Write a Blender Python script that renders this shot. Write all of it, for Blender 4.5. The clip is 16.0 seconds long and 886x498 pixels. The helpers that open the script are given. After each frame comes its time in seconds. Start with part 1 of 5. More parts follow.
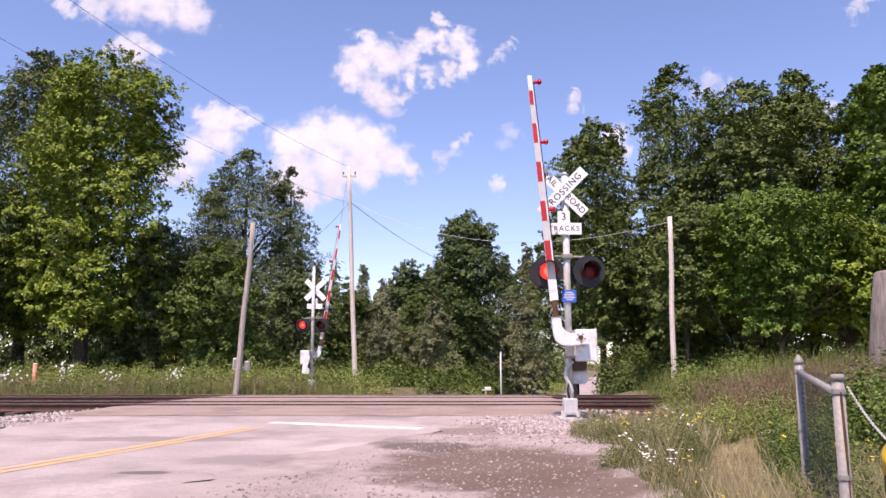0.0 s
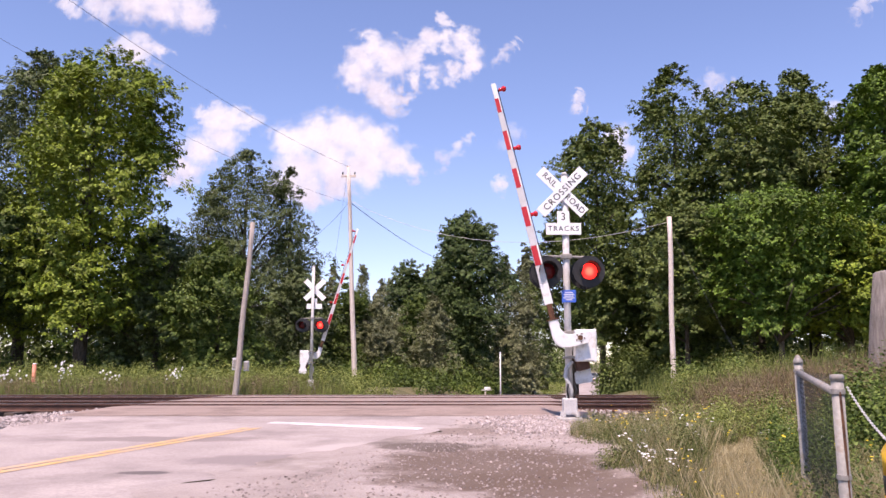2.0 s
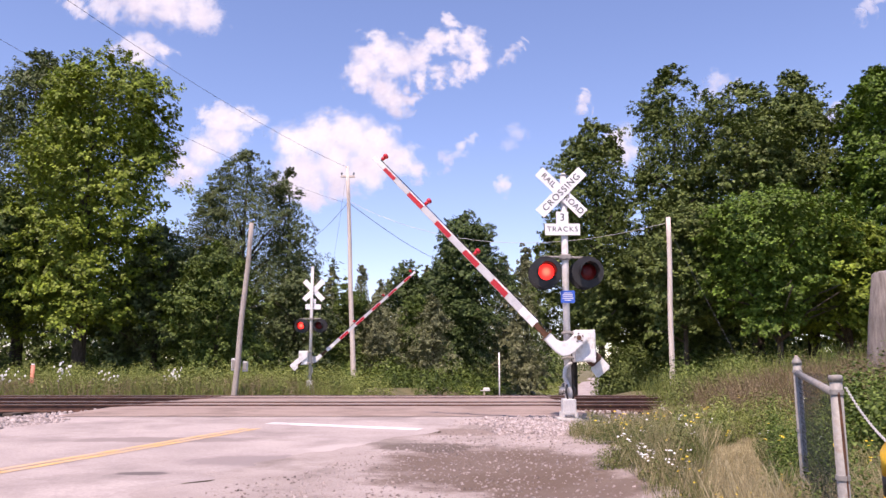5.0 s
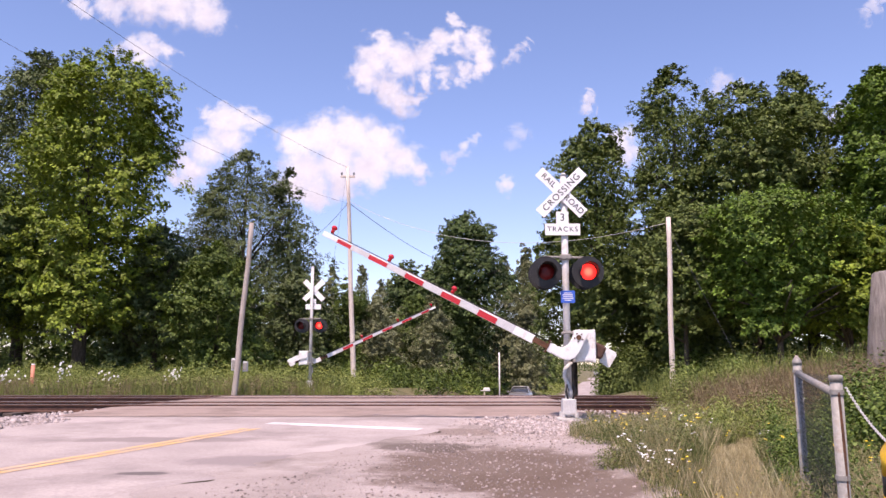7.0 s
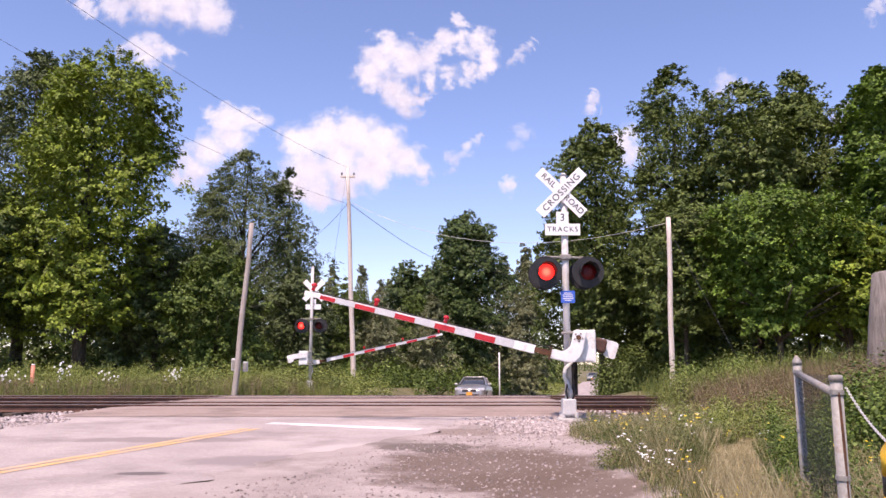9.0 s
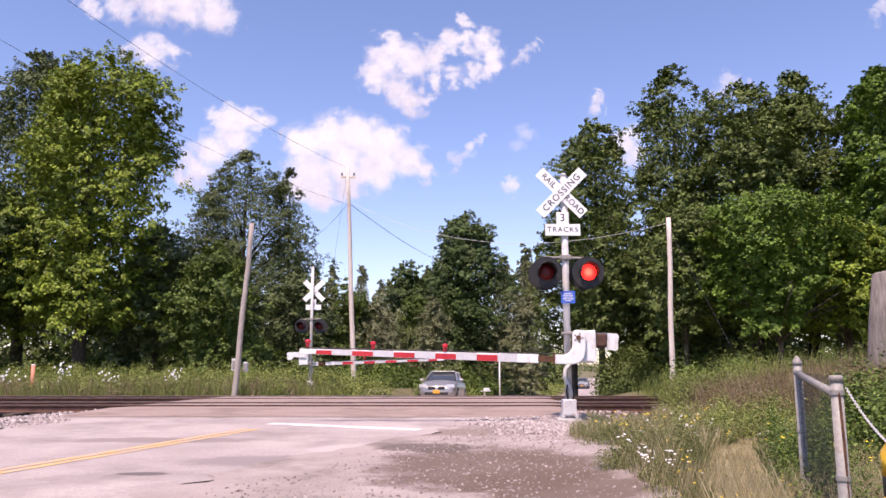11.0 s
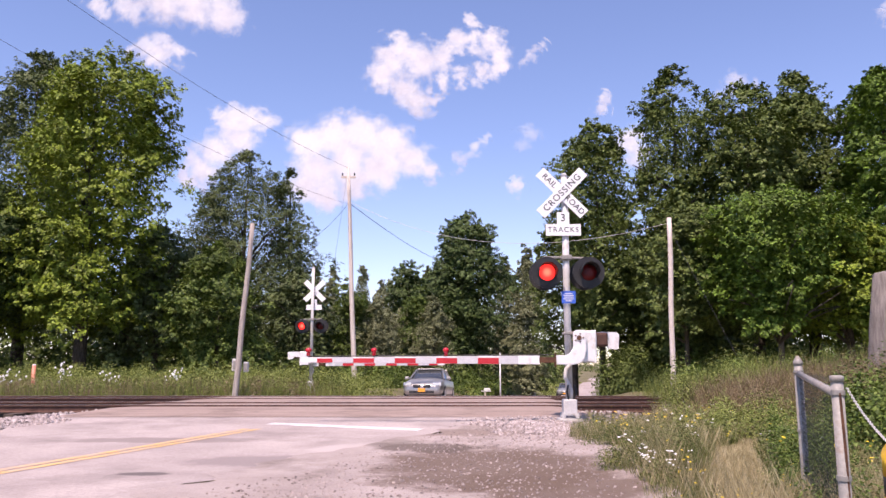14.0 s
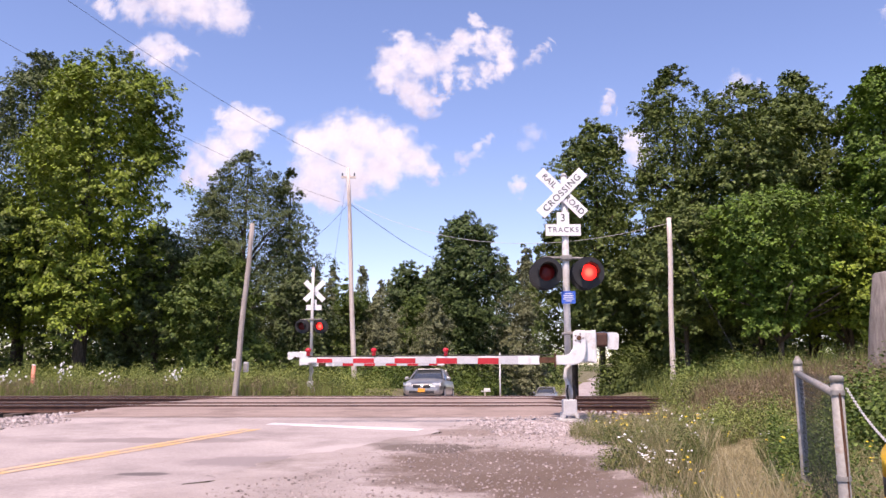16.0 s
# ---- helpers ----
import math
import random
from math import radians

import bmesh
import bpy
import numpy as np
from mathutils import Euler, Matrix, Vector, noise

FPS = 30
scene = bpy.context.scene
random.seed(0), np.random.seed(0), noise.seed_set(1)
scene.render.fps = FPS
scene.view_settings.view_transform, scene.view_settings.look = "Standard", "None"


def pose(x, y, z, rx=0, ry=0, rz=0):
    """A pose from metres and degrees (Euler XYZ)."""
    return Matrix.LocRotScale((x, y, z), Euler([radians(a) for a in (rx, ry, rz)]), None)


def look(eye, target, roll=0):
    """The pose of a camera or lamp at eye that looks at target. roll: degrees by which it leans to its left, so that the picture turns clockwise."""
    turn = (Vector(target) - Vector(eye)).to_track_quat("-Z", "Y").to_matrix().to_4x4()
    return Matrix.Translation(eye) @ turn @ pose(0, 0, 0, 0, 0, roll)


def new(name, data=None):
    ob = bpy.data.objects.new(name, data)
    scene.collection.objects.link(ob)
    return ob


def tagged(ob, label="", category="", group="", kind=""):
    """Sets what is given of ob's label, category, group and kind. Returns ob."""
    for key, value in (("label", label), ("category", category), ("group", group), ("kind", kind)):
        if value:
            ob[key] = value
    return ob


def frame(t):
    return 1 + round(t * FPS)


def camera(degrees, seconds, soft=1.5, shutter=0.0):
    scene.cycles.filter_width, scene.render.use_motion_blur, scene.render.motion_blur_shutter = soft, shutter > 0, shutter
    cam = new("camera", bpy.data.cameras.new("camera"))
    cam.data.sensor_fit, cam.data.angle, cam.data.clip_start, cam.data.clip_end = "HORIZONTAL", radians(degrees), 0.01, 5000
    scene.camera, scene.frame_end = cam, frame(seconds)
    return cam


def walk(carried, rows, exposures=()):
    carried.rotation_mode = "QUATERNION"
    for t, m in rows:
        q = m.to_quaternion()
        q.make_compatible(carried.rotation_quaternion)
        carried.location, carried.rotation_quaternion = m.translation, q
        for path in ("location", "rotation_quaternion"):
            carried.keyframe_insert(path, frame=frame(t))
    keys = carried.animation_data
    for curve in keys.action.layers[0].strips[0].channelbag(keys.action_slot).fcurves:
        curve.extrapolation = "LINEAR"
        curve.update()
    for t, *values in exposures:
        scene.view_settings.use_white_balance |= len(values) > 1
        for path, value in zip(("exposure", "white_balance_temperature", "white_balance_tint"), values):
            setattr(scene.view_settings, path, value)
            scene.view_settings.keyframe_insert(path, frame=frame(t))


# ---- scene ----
cam = camera(60.0, 16.0, soft=1.5)
EYE = (0.0, 0.0, 0.95)
# seconds, pan and tilt in thousandths of a degree: the small sway of the tripod head
SWAY = [(0, -60, 45), (0.5, 42, 45), (1, 105, 45), (1.5, -20, 45), (2, -28, 40), (2.5, 0, 8), (3, 0, 4), (3.5, 12, 0),
        (4, 50, 0), (6.5, 50, 0), (7, 42, 0), (7.5, 0, 0), (8, 0, 0), (8.5, 42, -4), (9, 42, -6), (11.5, 20, -36), (12, 0, -40),
        (12.5, 0, -40), (13, 0, -40), (13.5, -20, -20), (14, -12, -34), (14.5, -8, -34), (15, -8, -40), (15.5, 16, -42), (16, 0, -45)]
walk(cam, [(t, pose(*EYE, 98.667 - b / 1000, 0, -a / 1000)) for t, a, b in SWAY],
     exposures=[(0, 0.36, 6900, 34), (16, 0.36, 6900, 34)])

# ---- light ----
SUN_WAY = Vector((0.19, 0.47, -1.0)).normalized()
world = bpy.data.worlds.new("sky")
scene.world = world
world.use_nodes = True
wn = world.node_tree
sky = wn.nodes.new("ShaderNodeTexSky")
sky.sky_type = "NISHITA"
sky.sun_disc = False
sky.sun_elevation = math.asin(-SUN_WAY.z)
sky.sun_rotation = math.atan2(-SUN_WAY.x, -SUN_WAY.y)
sky.air_density, sky.dust_density, sky.ozone_density = 1.0, 0.0, 3.0
wn.nodes["Background"].inputs["Strength"].default_value = 0.15
hue = wn.nodes.new("ShaderNodeMix")
hue.data_type, hue.blend_type = "RGBA", "MULTIPLY"
hue.inputs[0].default_value, hue.inputs[7].default_value = 1.0, (0.97, 1.0, 1.07, 1)
wn.links.new(sky.outputs[0], hue.inputs[6])
wn.links.new(hue.outputs[2], wn.nodes["Background"].inputs["Color"])
sun = new("sun", bpy.data.lights.new("sun", "SUN"))
sun.data.energy, sun.data.angle, sun.data.color = 5.0, radians(0.53), (1.0, 0.92, 0.8)
sun.matrix_world = look((0, 0, 60), Vector((0, 0, 60)) + SUN_WAY)


# ---- materials ----
def nodes_of(name):
    m = bpy.data.materials.new(name)
    m.use_nodes = True
    return m, m.node_tree, m.node_tree.nodes["Principled BSDF"]


def ramp(nt, fac, stops):
    r = nt.nodes.new("ShaderNodeValToRGB")
    while len(r.color_ramp.elements) < len(stops):
        r.color_ramp.elements.new(0.5)
    for e, (p, c) in zip(r.color_ramp.elements, stops):
        e.position, e.color = p, (*c, 1)
    nt.links.new(fac, r.inputs[0])
    return r.outputs[0]


def fbm(nt, scale, detail=6, rough=0.6, space="Object", stretch=(1, 1, 1)):
    tc = nt.nodes.new("ShaderNodeTexCoord")
    mp = nt.nodes.new("ShaderNodeMapping")
    mp.inputs["Scale"].default_value = stretch
    n = nt.nodes.new("ShaderNodeTexNoise")
    n.inputs["Scale"].default_value, n.inputs["Detail"].default_value, n.inputs["Roughness"].default_value = scale, detail, rough
    nt.links.new(tc.outputs[space], mp.inputs[0])
    nt.links.new(mp.outputs[0], n.inputs["Vector"])
    return n.outputs["Fac"]


def mix(nt, fac, a, b, how="MIX"):
    m = nt.nodes.new("ShaderNodeMix")
    m.data_type, m.blend_type = "RGBA", how
    for v, s in ((fac, m.inputs[0]), (a, m.inputs[6]), (b, m.inputs[7])):
        if isinstance(v, (int, float)):
            s.default_value = v
        elif isinstance(v, tuple):
            s.default_value = (*v, 1)
        else:
            nt.links.new(v, s)
    return m.outputs[2]


def surface(name, a, b, scale, rough=0.8, metal=0.0, bump=0.3, fine=None, dirt=None, spec=0.4, stretch=(1, 1, 1), space="Object", dirt_scale=1.5, dist=0.01, stains=(), dirt_at=(0.5, 0.68)):
    """Two-scale surface: colours a to b by a broad noise, speckled by a fine one, with dirt in patches."""
    m, nt, p = nodes_of(name)
    f1, f2 = fbm(nt, scale, 5, 0.6, space, stretch), fbm(nt, fine or scale * 9, 8, 0.7, space, stretch)
    col = ramp(nt, f1, [(0.3, a), (0.7, b)])
    col = mix(nt, 0.55, col, ramp(nt, f2, [(0.3, (0.32,) * 3), (0.7, (0.72,) * 3)]), "OVERLAY")
    if dirt:
        col = mix(nt, ramp(nt, fbm(nt, dirt_scale, 7, 0.7, space), [(dirt_at[0], (0, 0, 0)), (dirt_at[1], (0.8,) * 3)]), col, dirt)
    for x, y, rx, ry, colour in stains:
        # a stain of its own ragged outline
        tc, mp = nt.nodes.new("ShaderNodeTexCoord"), nt.nodes.new("ShaderNodeMapping")
        mp.vector_type = "TEXTURE"
        mp.inputs["Location"].default_value, mp.inputs["Scale"].default_value = (x, y, 0), (rx, ry, 4)
        ln = nt.nodes.new("ShaderNodeVectorMath")
        ln.operation = "LENGTH"
        nt.links.new(tc.outputs["Object"], mp.inputs[0])
        nt.links.new(mp.outputs[0], ln.inputs[0])
        ad = nt.nodes.new("ShaderNodeMath")
        ad.operation = "MULTIPLY_ADD"
        ad.inputs[1].default_value = -1.6
        nt.links.new(fbm(nt, 1.7, 7, 0.68), ad.inputs[0])
        nt.links.new(ln.outputs["Value"], ad.inputs[2])
        col = mix(nt, ramp(nt, ad.outputs[0], [(0.0, (0.85,) * 3), (0.35, (0, 0, 0))]), col, colour)
    nt.links.new(col, p.inputs["Base Color"])
    p.inputs["Roughness"].default_value, p.inputs["Metallic"].default_value = rough, metal
    p.inputs["Specular IOR Level"].default_value = spec
    bp = nt.nodes.new("ShaderNodeBump")
    bp.inputs["Strength"].default_value, bp.inputs["Distance"].default_value = bump, dist
    nt.links.new(f2, bp.inputs["Height"])
    nt.links.new(bp.outputs[0], p.inputs["Normal"])
    return m


def leafy(name, dark, mid, light, rough=0.55, through_light=0.1):
    """Leaves: colour by island and by broad patches of the crown, light passing through."""
    m, nt, p = nodes_of(name)
    geo = nt.nodes.new("ShaderNodeNewGeometry")
    col = ramp(nt, geo.outputs["Random Per Island"], [(0.0, dark), (0.55, mid), (1.0, light)])
    col = mix(nt, 0.5, col, ramp(nt, fbm(nt, 0.35, 3), [(0.3, (0.3,) * 3), (0.7, (0.7,) * 3)]), "OVERLAY")
    nt.links.new(col, p.inputs["Base Color"])
    p.inputs["Roughness"].default_value, p.inputs["Specular IOR Level"].default_value = rough, 0.3
    tr = nt.nodes.new("ShaderNodeBsdfTranslucent")
    nt.links.new(mix(nt, 1.0, col, (1.0, 1.0, 0.5), "MULTIPLY"), tr.inputs["Color"])
    ms = nt.nodes.new("ShaderNodeMixShader")
    ms.inputs[0].default_value = through_light
    nt.links.new(p.outputs[0], ms.inputs[1])
    nt.links.new(tr.outputs[0], ms.inputs[2])
    nt.links.new(ms.outputs[0], nt.nodes["Material Output"].inputs["Surface"])
    return m


def glow(name, colour, strength, core):
    m, nt, p = nodes_of(name)
    p.inputs["Base Color"].default_value = (*colour, 1)
    p.inputs["Emission Color"].default_value = (*colour, 1)
    p.inputs["Emission Strength"].default_value = strength
    tc, ln = nt.nodes.new("ShaderNodeTexCoord"), nt.nodes.new("ShaderNodeVectorMath")
    ln.operation = "LENGTH"
    nt.links.new(tc.outputs["Object"], ln.inputs[0])
    nt.links.new(ramp(nt, ln.outputs["Value"], [(0.03, core), (0.1, colour)]), p.inputs["Emission Color"])
    return m


M = dict(
    white=surface("white_paint", (0.72, 0.72, 0.7), (0.84, 0.84, 0.82), 3, 0.5, bump=0.05, fine=40, dirt=(0.5, 0.46, 0.4), dirt_scale=6),
    sign=surface("sign_sheeting", (0.8, 0.8, 0.79), (0.87, 0.87, 0.86), 2, 0.45, bump=0.02),
    black=surface("black_paint", (0.012, 0.012, 0.014), (0.03, 0.03, 0.03), 5, 0.55, bump=0.05),
    red=surface("red_sheeting", (0.42, 0.02, 0.03), (0.55, 0.035, 0.04), 6, 0.45, bump=0.02),
    grey_sheet=surface("grey_sheeting", (0.5, 0.5, 0.5), (0.6, 0.6, 0.6), 8, 0.5, bump=0.02),
    blue=surface("blue_sign", (0.03, 0.10, 0.45), (0.05, 0.15, 0.6), 6, 0.5, bump=0.02),
    alu=surface("aluminium", (0.5, 0.49, 0.47), (0.68, 0.665, 0.635), 5, 0.55, 0.0, bump=0.08, fine=50, dirt=(0.36, 0.33, 0.29), dirt_scale=5),
    galv=surface("galvanised_steel", (0.22, 0.21, 0.19), (0.35, 0.335, 0.305), 9, 0.6, 0.05, bump=0.1, fine=60, dirt=(0.19, 0.13, 0.09), dirt_scale=9),
    rust=surface("rust", (0.06, 0.03, 0.018), (0.16, 0.07, 0.035), 12, 0.9, bump=0.4),
    rail=surface("rail_steel", (0.06, 0.03, 0.022), (0.13, 0.065, 0.046), 4, 0.75, 0.1, bump=0.2),
    railtop=surface("polished_rail_head", (0.4, 0.38, 0.37), (0.55, 0.53, 0.51), 2, 0.35, 0.9, bump=0.03),
    tie=surface("creosoted_timber", (0.05, 0.038, 0.03), (0.13, 0.1, 0.08), 3, 0.9, bump=0.5, stretch=(8, 1, 8)),
    concrete=surface("concrete", (0.42, 0.4, 0.37), (0.55, 0.53, 0.5), 3, 0.9, bump=0.3, dirt=(0.25, 0.22, 0.19)),
    pole=surface("weathered_pole", (0.27, 0.235, 0.2), (0.46, 0.41, 0.36), 3, 0.9, bump=0.6, stretch=(8, 8, 0.6), fine=20),
    old=surface("old_timber", (0.14, 0.12, 0.105), (0.3, 0.265, 0.235), 3, 0.95, bump=0.9, stretch=(8, 8, 0.6), fine=20, dist=0.02),
    pole_pale=surface("bleached_pole", (0.5, 0.42, 0.36), (0.7, 0.62, 0.55), 2, 0.85, bump=0.5, stretch=(8, 8, 0.5), fine=20),
    bark=surface("bark", (0.035, 0.028, 0.022), (0.11, 0.09, 0.07), 4, 0.95, bump=0.9, stretch=(3, 3, 0.7), dist=0.04),
    wire=surface("wire", (0.03, 0.03, 0.035), (0.06, 0.06, 0.065), 1, 0.6, bump=0.0),
    yellow=surface("yellow_line", (0.6, 0.36, 0.12), (0.68, 0.43, 0.17), 1.2, 0.8, bump=0.3, fine=14, dirt=(0.44, 0.36, 0.32), dirt_scale=3.0, dirt_at=(0.38, 0.62)),
    stripe_yellow=surface("yellow_paint", (0.65, 0.36, 0.02), (0.72, 0.42, 0.03), 4, 0.6, bump=0.05),
    whiteline=surface("white_line", (0.62, 0.6, 0.59), (0.76, 0.74, 0.73), 1.2, 0.8, bump=0.3, fine=14, dirt=(0.4, 0.35, 0.33), dirt_scale=3.0, dirt_at=(0.45, 0.66)),
    asphalt=surface("worn_asphalt", (0.3, 0.255, 0.234), (0.44, 0.38, 0.35), 0.5, 0.9, bump=0.5, fine=30, dirt=(0.21, 0.175, 0.16), dirt_scale=0.45,
                    stains=[(-3.15, 8.35, 0.3, 0.12, (0.1, 0.085, 0.08)), (-2.2, 9.4, 0.9, 0.5, (0.24, 0.2, 0.19)), (-4.2, 11.6, 1.6, 0.35, (0.23, 0.19, 0.175)), (-0.9, 10.6, 0.9, 0.6, (0.46, 0.4, 0.37)), (-1.3, 8.2, 0.7, 0.8, (0.46, 0.4, 0.37))]),
    crossing=surface("crossing_asphalt", (0.24, 0.178, 0.148), (0.35, 0.272, 0.23), 0.9, 0.9, bump=0.4, fine=25, dirt=(0.17, 0.125, 0.1), dirt_scale=0.8, stretch=(0.4, 2.5, 1)),
    gravel=surface("gravel_dust", (0.33, 0.275, 0.245), (0.47, 0.4, 0.365), 0.9, 0.95, bump=1.0, fine=55, dirt=(0.16, 0.13, 0.105), dirt_scale=0.6, dist=0.02,
                   stains=[(0.55, 8.9, 1.25, 1.9, (0.14, 0.095, 0.066)), (1.1, 7.6, 0.9, 0.9, (0.15, 0.105, 0.075)), (-0.2, 10.6, 0.7, 0.5, (0.13, 0.1, 0.08)), (0.6, 12.6, 1.1, 0.5, (0.26, 0.2, 0.165))]),
    pebble=surface("pebbles", (0.1, 0.075, 0.06), (0.5, 0.42, 0.385), 14, 0.95, bump=0.6, fine=60),
    ballast=surface("ballast_stone", (0.2, 0.16, 0.14), (0.6, 0.52, 0.49), 11, 0.95, bump=0.8, fine=60),
    mesh_wire=surface("dull_wire", (0.05, 0.046, 0.038), (0.09, 0.083, 0.07), 9, 0.75, 0.0, bump=0.05),
    ground=surface("grassy_soil", (0.08, 0.085, 0.03), (0.2, 0.17, 0.085), 0.8, 0.95, bump=1.0, fine=20, dirt=(0.2, 0.165, 0.12), dirt_scale=0.5, dist=0.03),
    lens=surface("unlit_red_lens", (0.09, 0.004, 0.005), (0.16, 0.008, 0.009), 20, 0.4, bump=0.02, spec=0.3),
    red_lamp=surface("red_lamp_plastic", (0.5, 0.012, 0.02), (0.65, 0.02, 0.03), 20, 0.25, bump=0.0, spec=0.6),
    lit=glow("lit_red_lens", (1.0, 0.03, 0.02), 1.9, (1.0, 0.16, 0.09)),
    glass=surface("dark_glass", (0.03, 0.034, 0.036), (0.05, 0.055, 0.058), 2, 0.1, bump=0.0, spec=0.9),
    silver=surface("silver_car_paint", (0.33, 0.32, 0.3), (0.38, 0.37, 0.35), 1.5, 0.28, 0.6, bump=0.01),
    darkcar=surface("grey_car_paint", (0.25, 0.26, 0.26), (0.32, 0.33, 0.33), 1.5, 0.25, 0.3, bump=0.01),
    tyre=surface("tyre_rubber", (0.015, 0.015, 0.015), (0.03, 0.03, 0.03), 10, 0.85, bump=0.2),
    headlamp=surface("headlamp_glass", (0.6, 0.6, 0.58), (0.75, 0.75, 0.72), 8, 0.12, 0.3, bump=0.02, spec=0.8),
    orange=surface("orange_plate", (0.75, 0.3, 0.03), (0.8, 0.34, 0.04), 5, 0.5, bump=0.02),
    orange_post=surface("orange_marker", (0.62, 0.2, 0.12), (0.7, 0.28, 0.18), 5, 0.6, bump=0.05),
    maple=leafy("maple_leaves", (0.09, 0.125, 0.01), (0.15, 0.21, 0.017), (0.23, 0.31, 0.026), 0.6, 0.06),
    maple_bright=leafy("bright_maple_leaves", (0.053, 0.093, 0.009), (0.088, 0.155, 0.015), (0.132, 0.232, 0.022), 0.6, 0.06),
    # darker copy of the maple leaves, with shade put into the colour
    maple_in_shade=leafy("shaded_maple_leaves", (0.037, 0.06, 0.014), (0.062, 0.1, 0.024), (0.093, 0.15, 0.036), 0.6, 0.06),
    ash=leafy("ash_leaves", (0.06, 0.081, 0.027), (0.1, 0.135, 0.045), (0.15, 0.203, 0.068), 0.55, 0.06),
    poplar=leafy("poplar_leaves", (0.11, 0.125, 0.058), (0.19, 0.21, 0.1), (0.29, 0.31, 0.16), 0.5, 0.1),
    # oak colour; also stands in for shade on maples, woods and shrubs
    oak=leafy("oak_and_shaded_leaves", (0.056, 0.084, 0.016), (0.094, 0.135, 0.026), (0.15, 0.195, 0.045), 0.6, 0.06),
    bush=leafy("bush_leaves", (0.035, 0.062, 0.009), (0.085, 0.135, 0.02), (0.17, 0.235, 0.05), 0.6, 0.16),
    weed=leafy("weed_leaves", (0.085, 0.115, 0.028), (0.19, 0.235, 0.056), (0.33, 0.375, 0.11), 0.65, 0.2),
    dry=leafy("dry_weeds", (0.09, 0.062, 0.034), (0.2, 0.15, 0.08), (0.36, 0.28, 0.17)),
    straw=leafy("straw_grass", (0.22, 0.18, 0.09), (0.42, 0.355, 0.19), (0.6, 0.53, 0.33)),
    grass=leafy("green_grass", (0.06, 0.08, 0.02), (0.14, 0.165, 0.048), (0.27, 0.28, 0.11), 0.65, 0.2),
    petal_white=surface("white_petals", (0.72, 0.72, 0.68), (0.82, 0.82, 0.8), 10, 0.7, bump=0.05),
    petal_yellow=surface("yellow_petals", (0.72, 0.5, 0.02), (0.82, 0.6, 0.04), 10, 0.7, bump=0.05),
)


# ---- mesh helpers ----
def part(name, bm, material, parent=None, label="", smooth=False):
    me = bpy.data.meshes.new(name)
    bm.to_mesh(me)
    bm.free()
    me.materials.append(M[material] if isinstance(material, str) else material)
    if smooth:
        me.polygons.foreach_set("use_smooth", [True] * len(me.polygons))
    ob = new(name, me)
    ob.parent = parent
    return tagged(ob, label)


def raw(name, verts, faces, material, parent=None):
    me = bpy.data.meshes.new(name)
    me.from_pydata([tuple(v) for v in verts], [], faces)
    me.update()
    me.materials.append(M[material] if isinstance(material, str) else material)
    ob = new(name, me)
    ob.parent = parent
    return ob


def anchor(name, x, y, z, rz=0.0, label="", category="", group=""):
    ob = new(name)
    ob.empty_display_size = 0.2
    ob.matrix_basis = pose(x, y, z, 0, 0, rz)
    return tagged(ob, label, category, group)


def box(bm, sx, sy, sz, m=None, bevel=0.0):
    got = bmesh.ops.create_cube(bm, size=1.0)["verts"]
    bmesh.ops.scale(bm, vec=(sx, sy, sz), verts=got)
    if bevel:
        edges = list({e for v in got for e in v.link_edges})
        out = bmesh.ops.bevel(bm, geom=edges, offset=bevel, segments=2, affect="EDGES", profile=0.5)
        got = list({v for f in out["faces"] for v in f.verts} | {v for v in got if v.is_valid})
    if m is not None:
        bmesh.ops.transform(bm, matrix=m if isinstance(m, Matrix) else Matrix.Translation(m), verts=got)
    return bm


def tube(bm, a, b, r1, r2=None, seg=12, caps=True):
    a, b = Vector(a), Vector(b)
    d = b - a
    m = Matrix.Translation((a + b) / 2) @ d.to_track_quat("Z", "Y").to_matrix().to_4x4()
    bmesh.ops.create_cone(bm, cap_ends=caps, segments=seg, radius1=r1, radius2=r1 if r2 is None else r2, depth=d.length, matrix=m)
    return bm


def polytube(bm, pts, r, seg=8):
    """A bent tube along pts; r is one radius or one for each point."""
    rs = r if isinstance(r, (list, tuple)) else [r] * len(pts)
    rings = []
    whole = (Vector(pts[-1]) - Vector(pts[0])).normalized()
    side = min((Vector((1, 0, 0)), Vector((0, 1, 0)), Vector((0, 0, 1))), key=lambda a: abs(a.dot(whole)))
    for i, p in enumerate(pts):
        d = (Vector(pts[min(i + 1, len(pts) - 1)]) - Vector(pts[max(i - 1, 0)])).normalized()
        e = (side - d * side.dot(d)).normalized()
        f = d.cross(e)
        rings.append([bm.verts.new(Vector(p) + rs[i] * (e * math.cos(k * math.tau / seg) + f * math.sin(k * math.tau / seg))) for k in range(seg)])
    for a, b in zip(rings, rings[1:]):
        for k in range(seg):
            bm.faces.new((a[k], a[(k + 1) % seg], b[(k + 1) % seg], b[k]))
    bm.faces.new(rings[0][::-1])
    bm.faces.new(rings[-1])
    return bm


def plate(bm, outline, y0, y1):
    """A flat plate in the x-z plane, from y0 to y1, with the given outline."""
    a = [bm.verts.new((x, y0, z)) for x, z in outline]
    b = [bm.verts.new((x, y1, z)) for x, z in outline]
    n = len(outline)
    bm.faces.new(a)
    bm.faces.new(b[::-1])
    for i in range(n):
        bm.faces.new((a[i], b[i], b[(i + 1) % n], a[(i + 1) % n]))
    bmesh.ops.recalc_face_normals(bm, faces=bm.faces)
    return bm


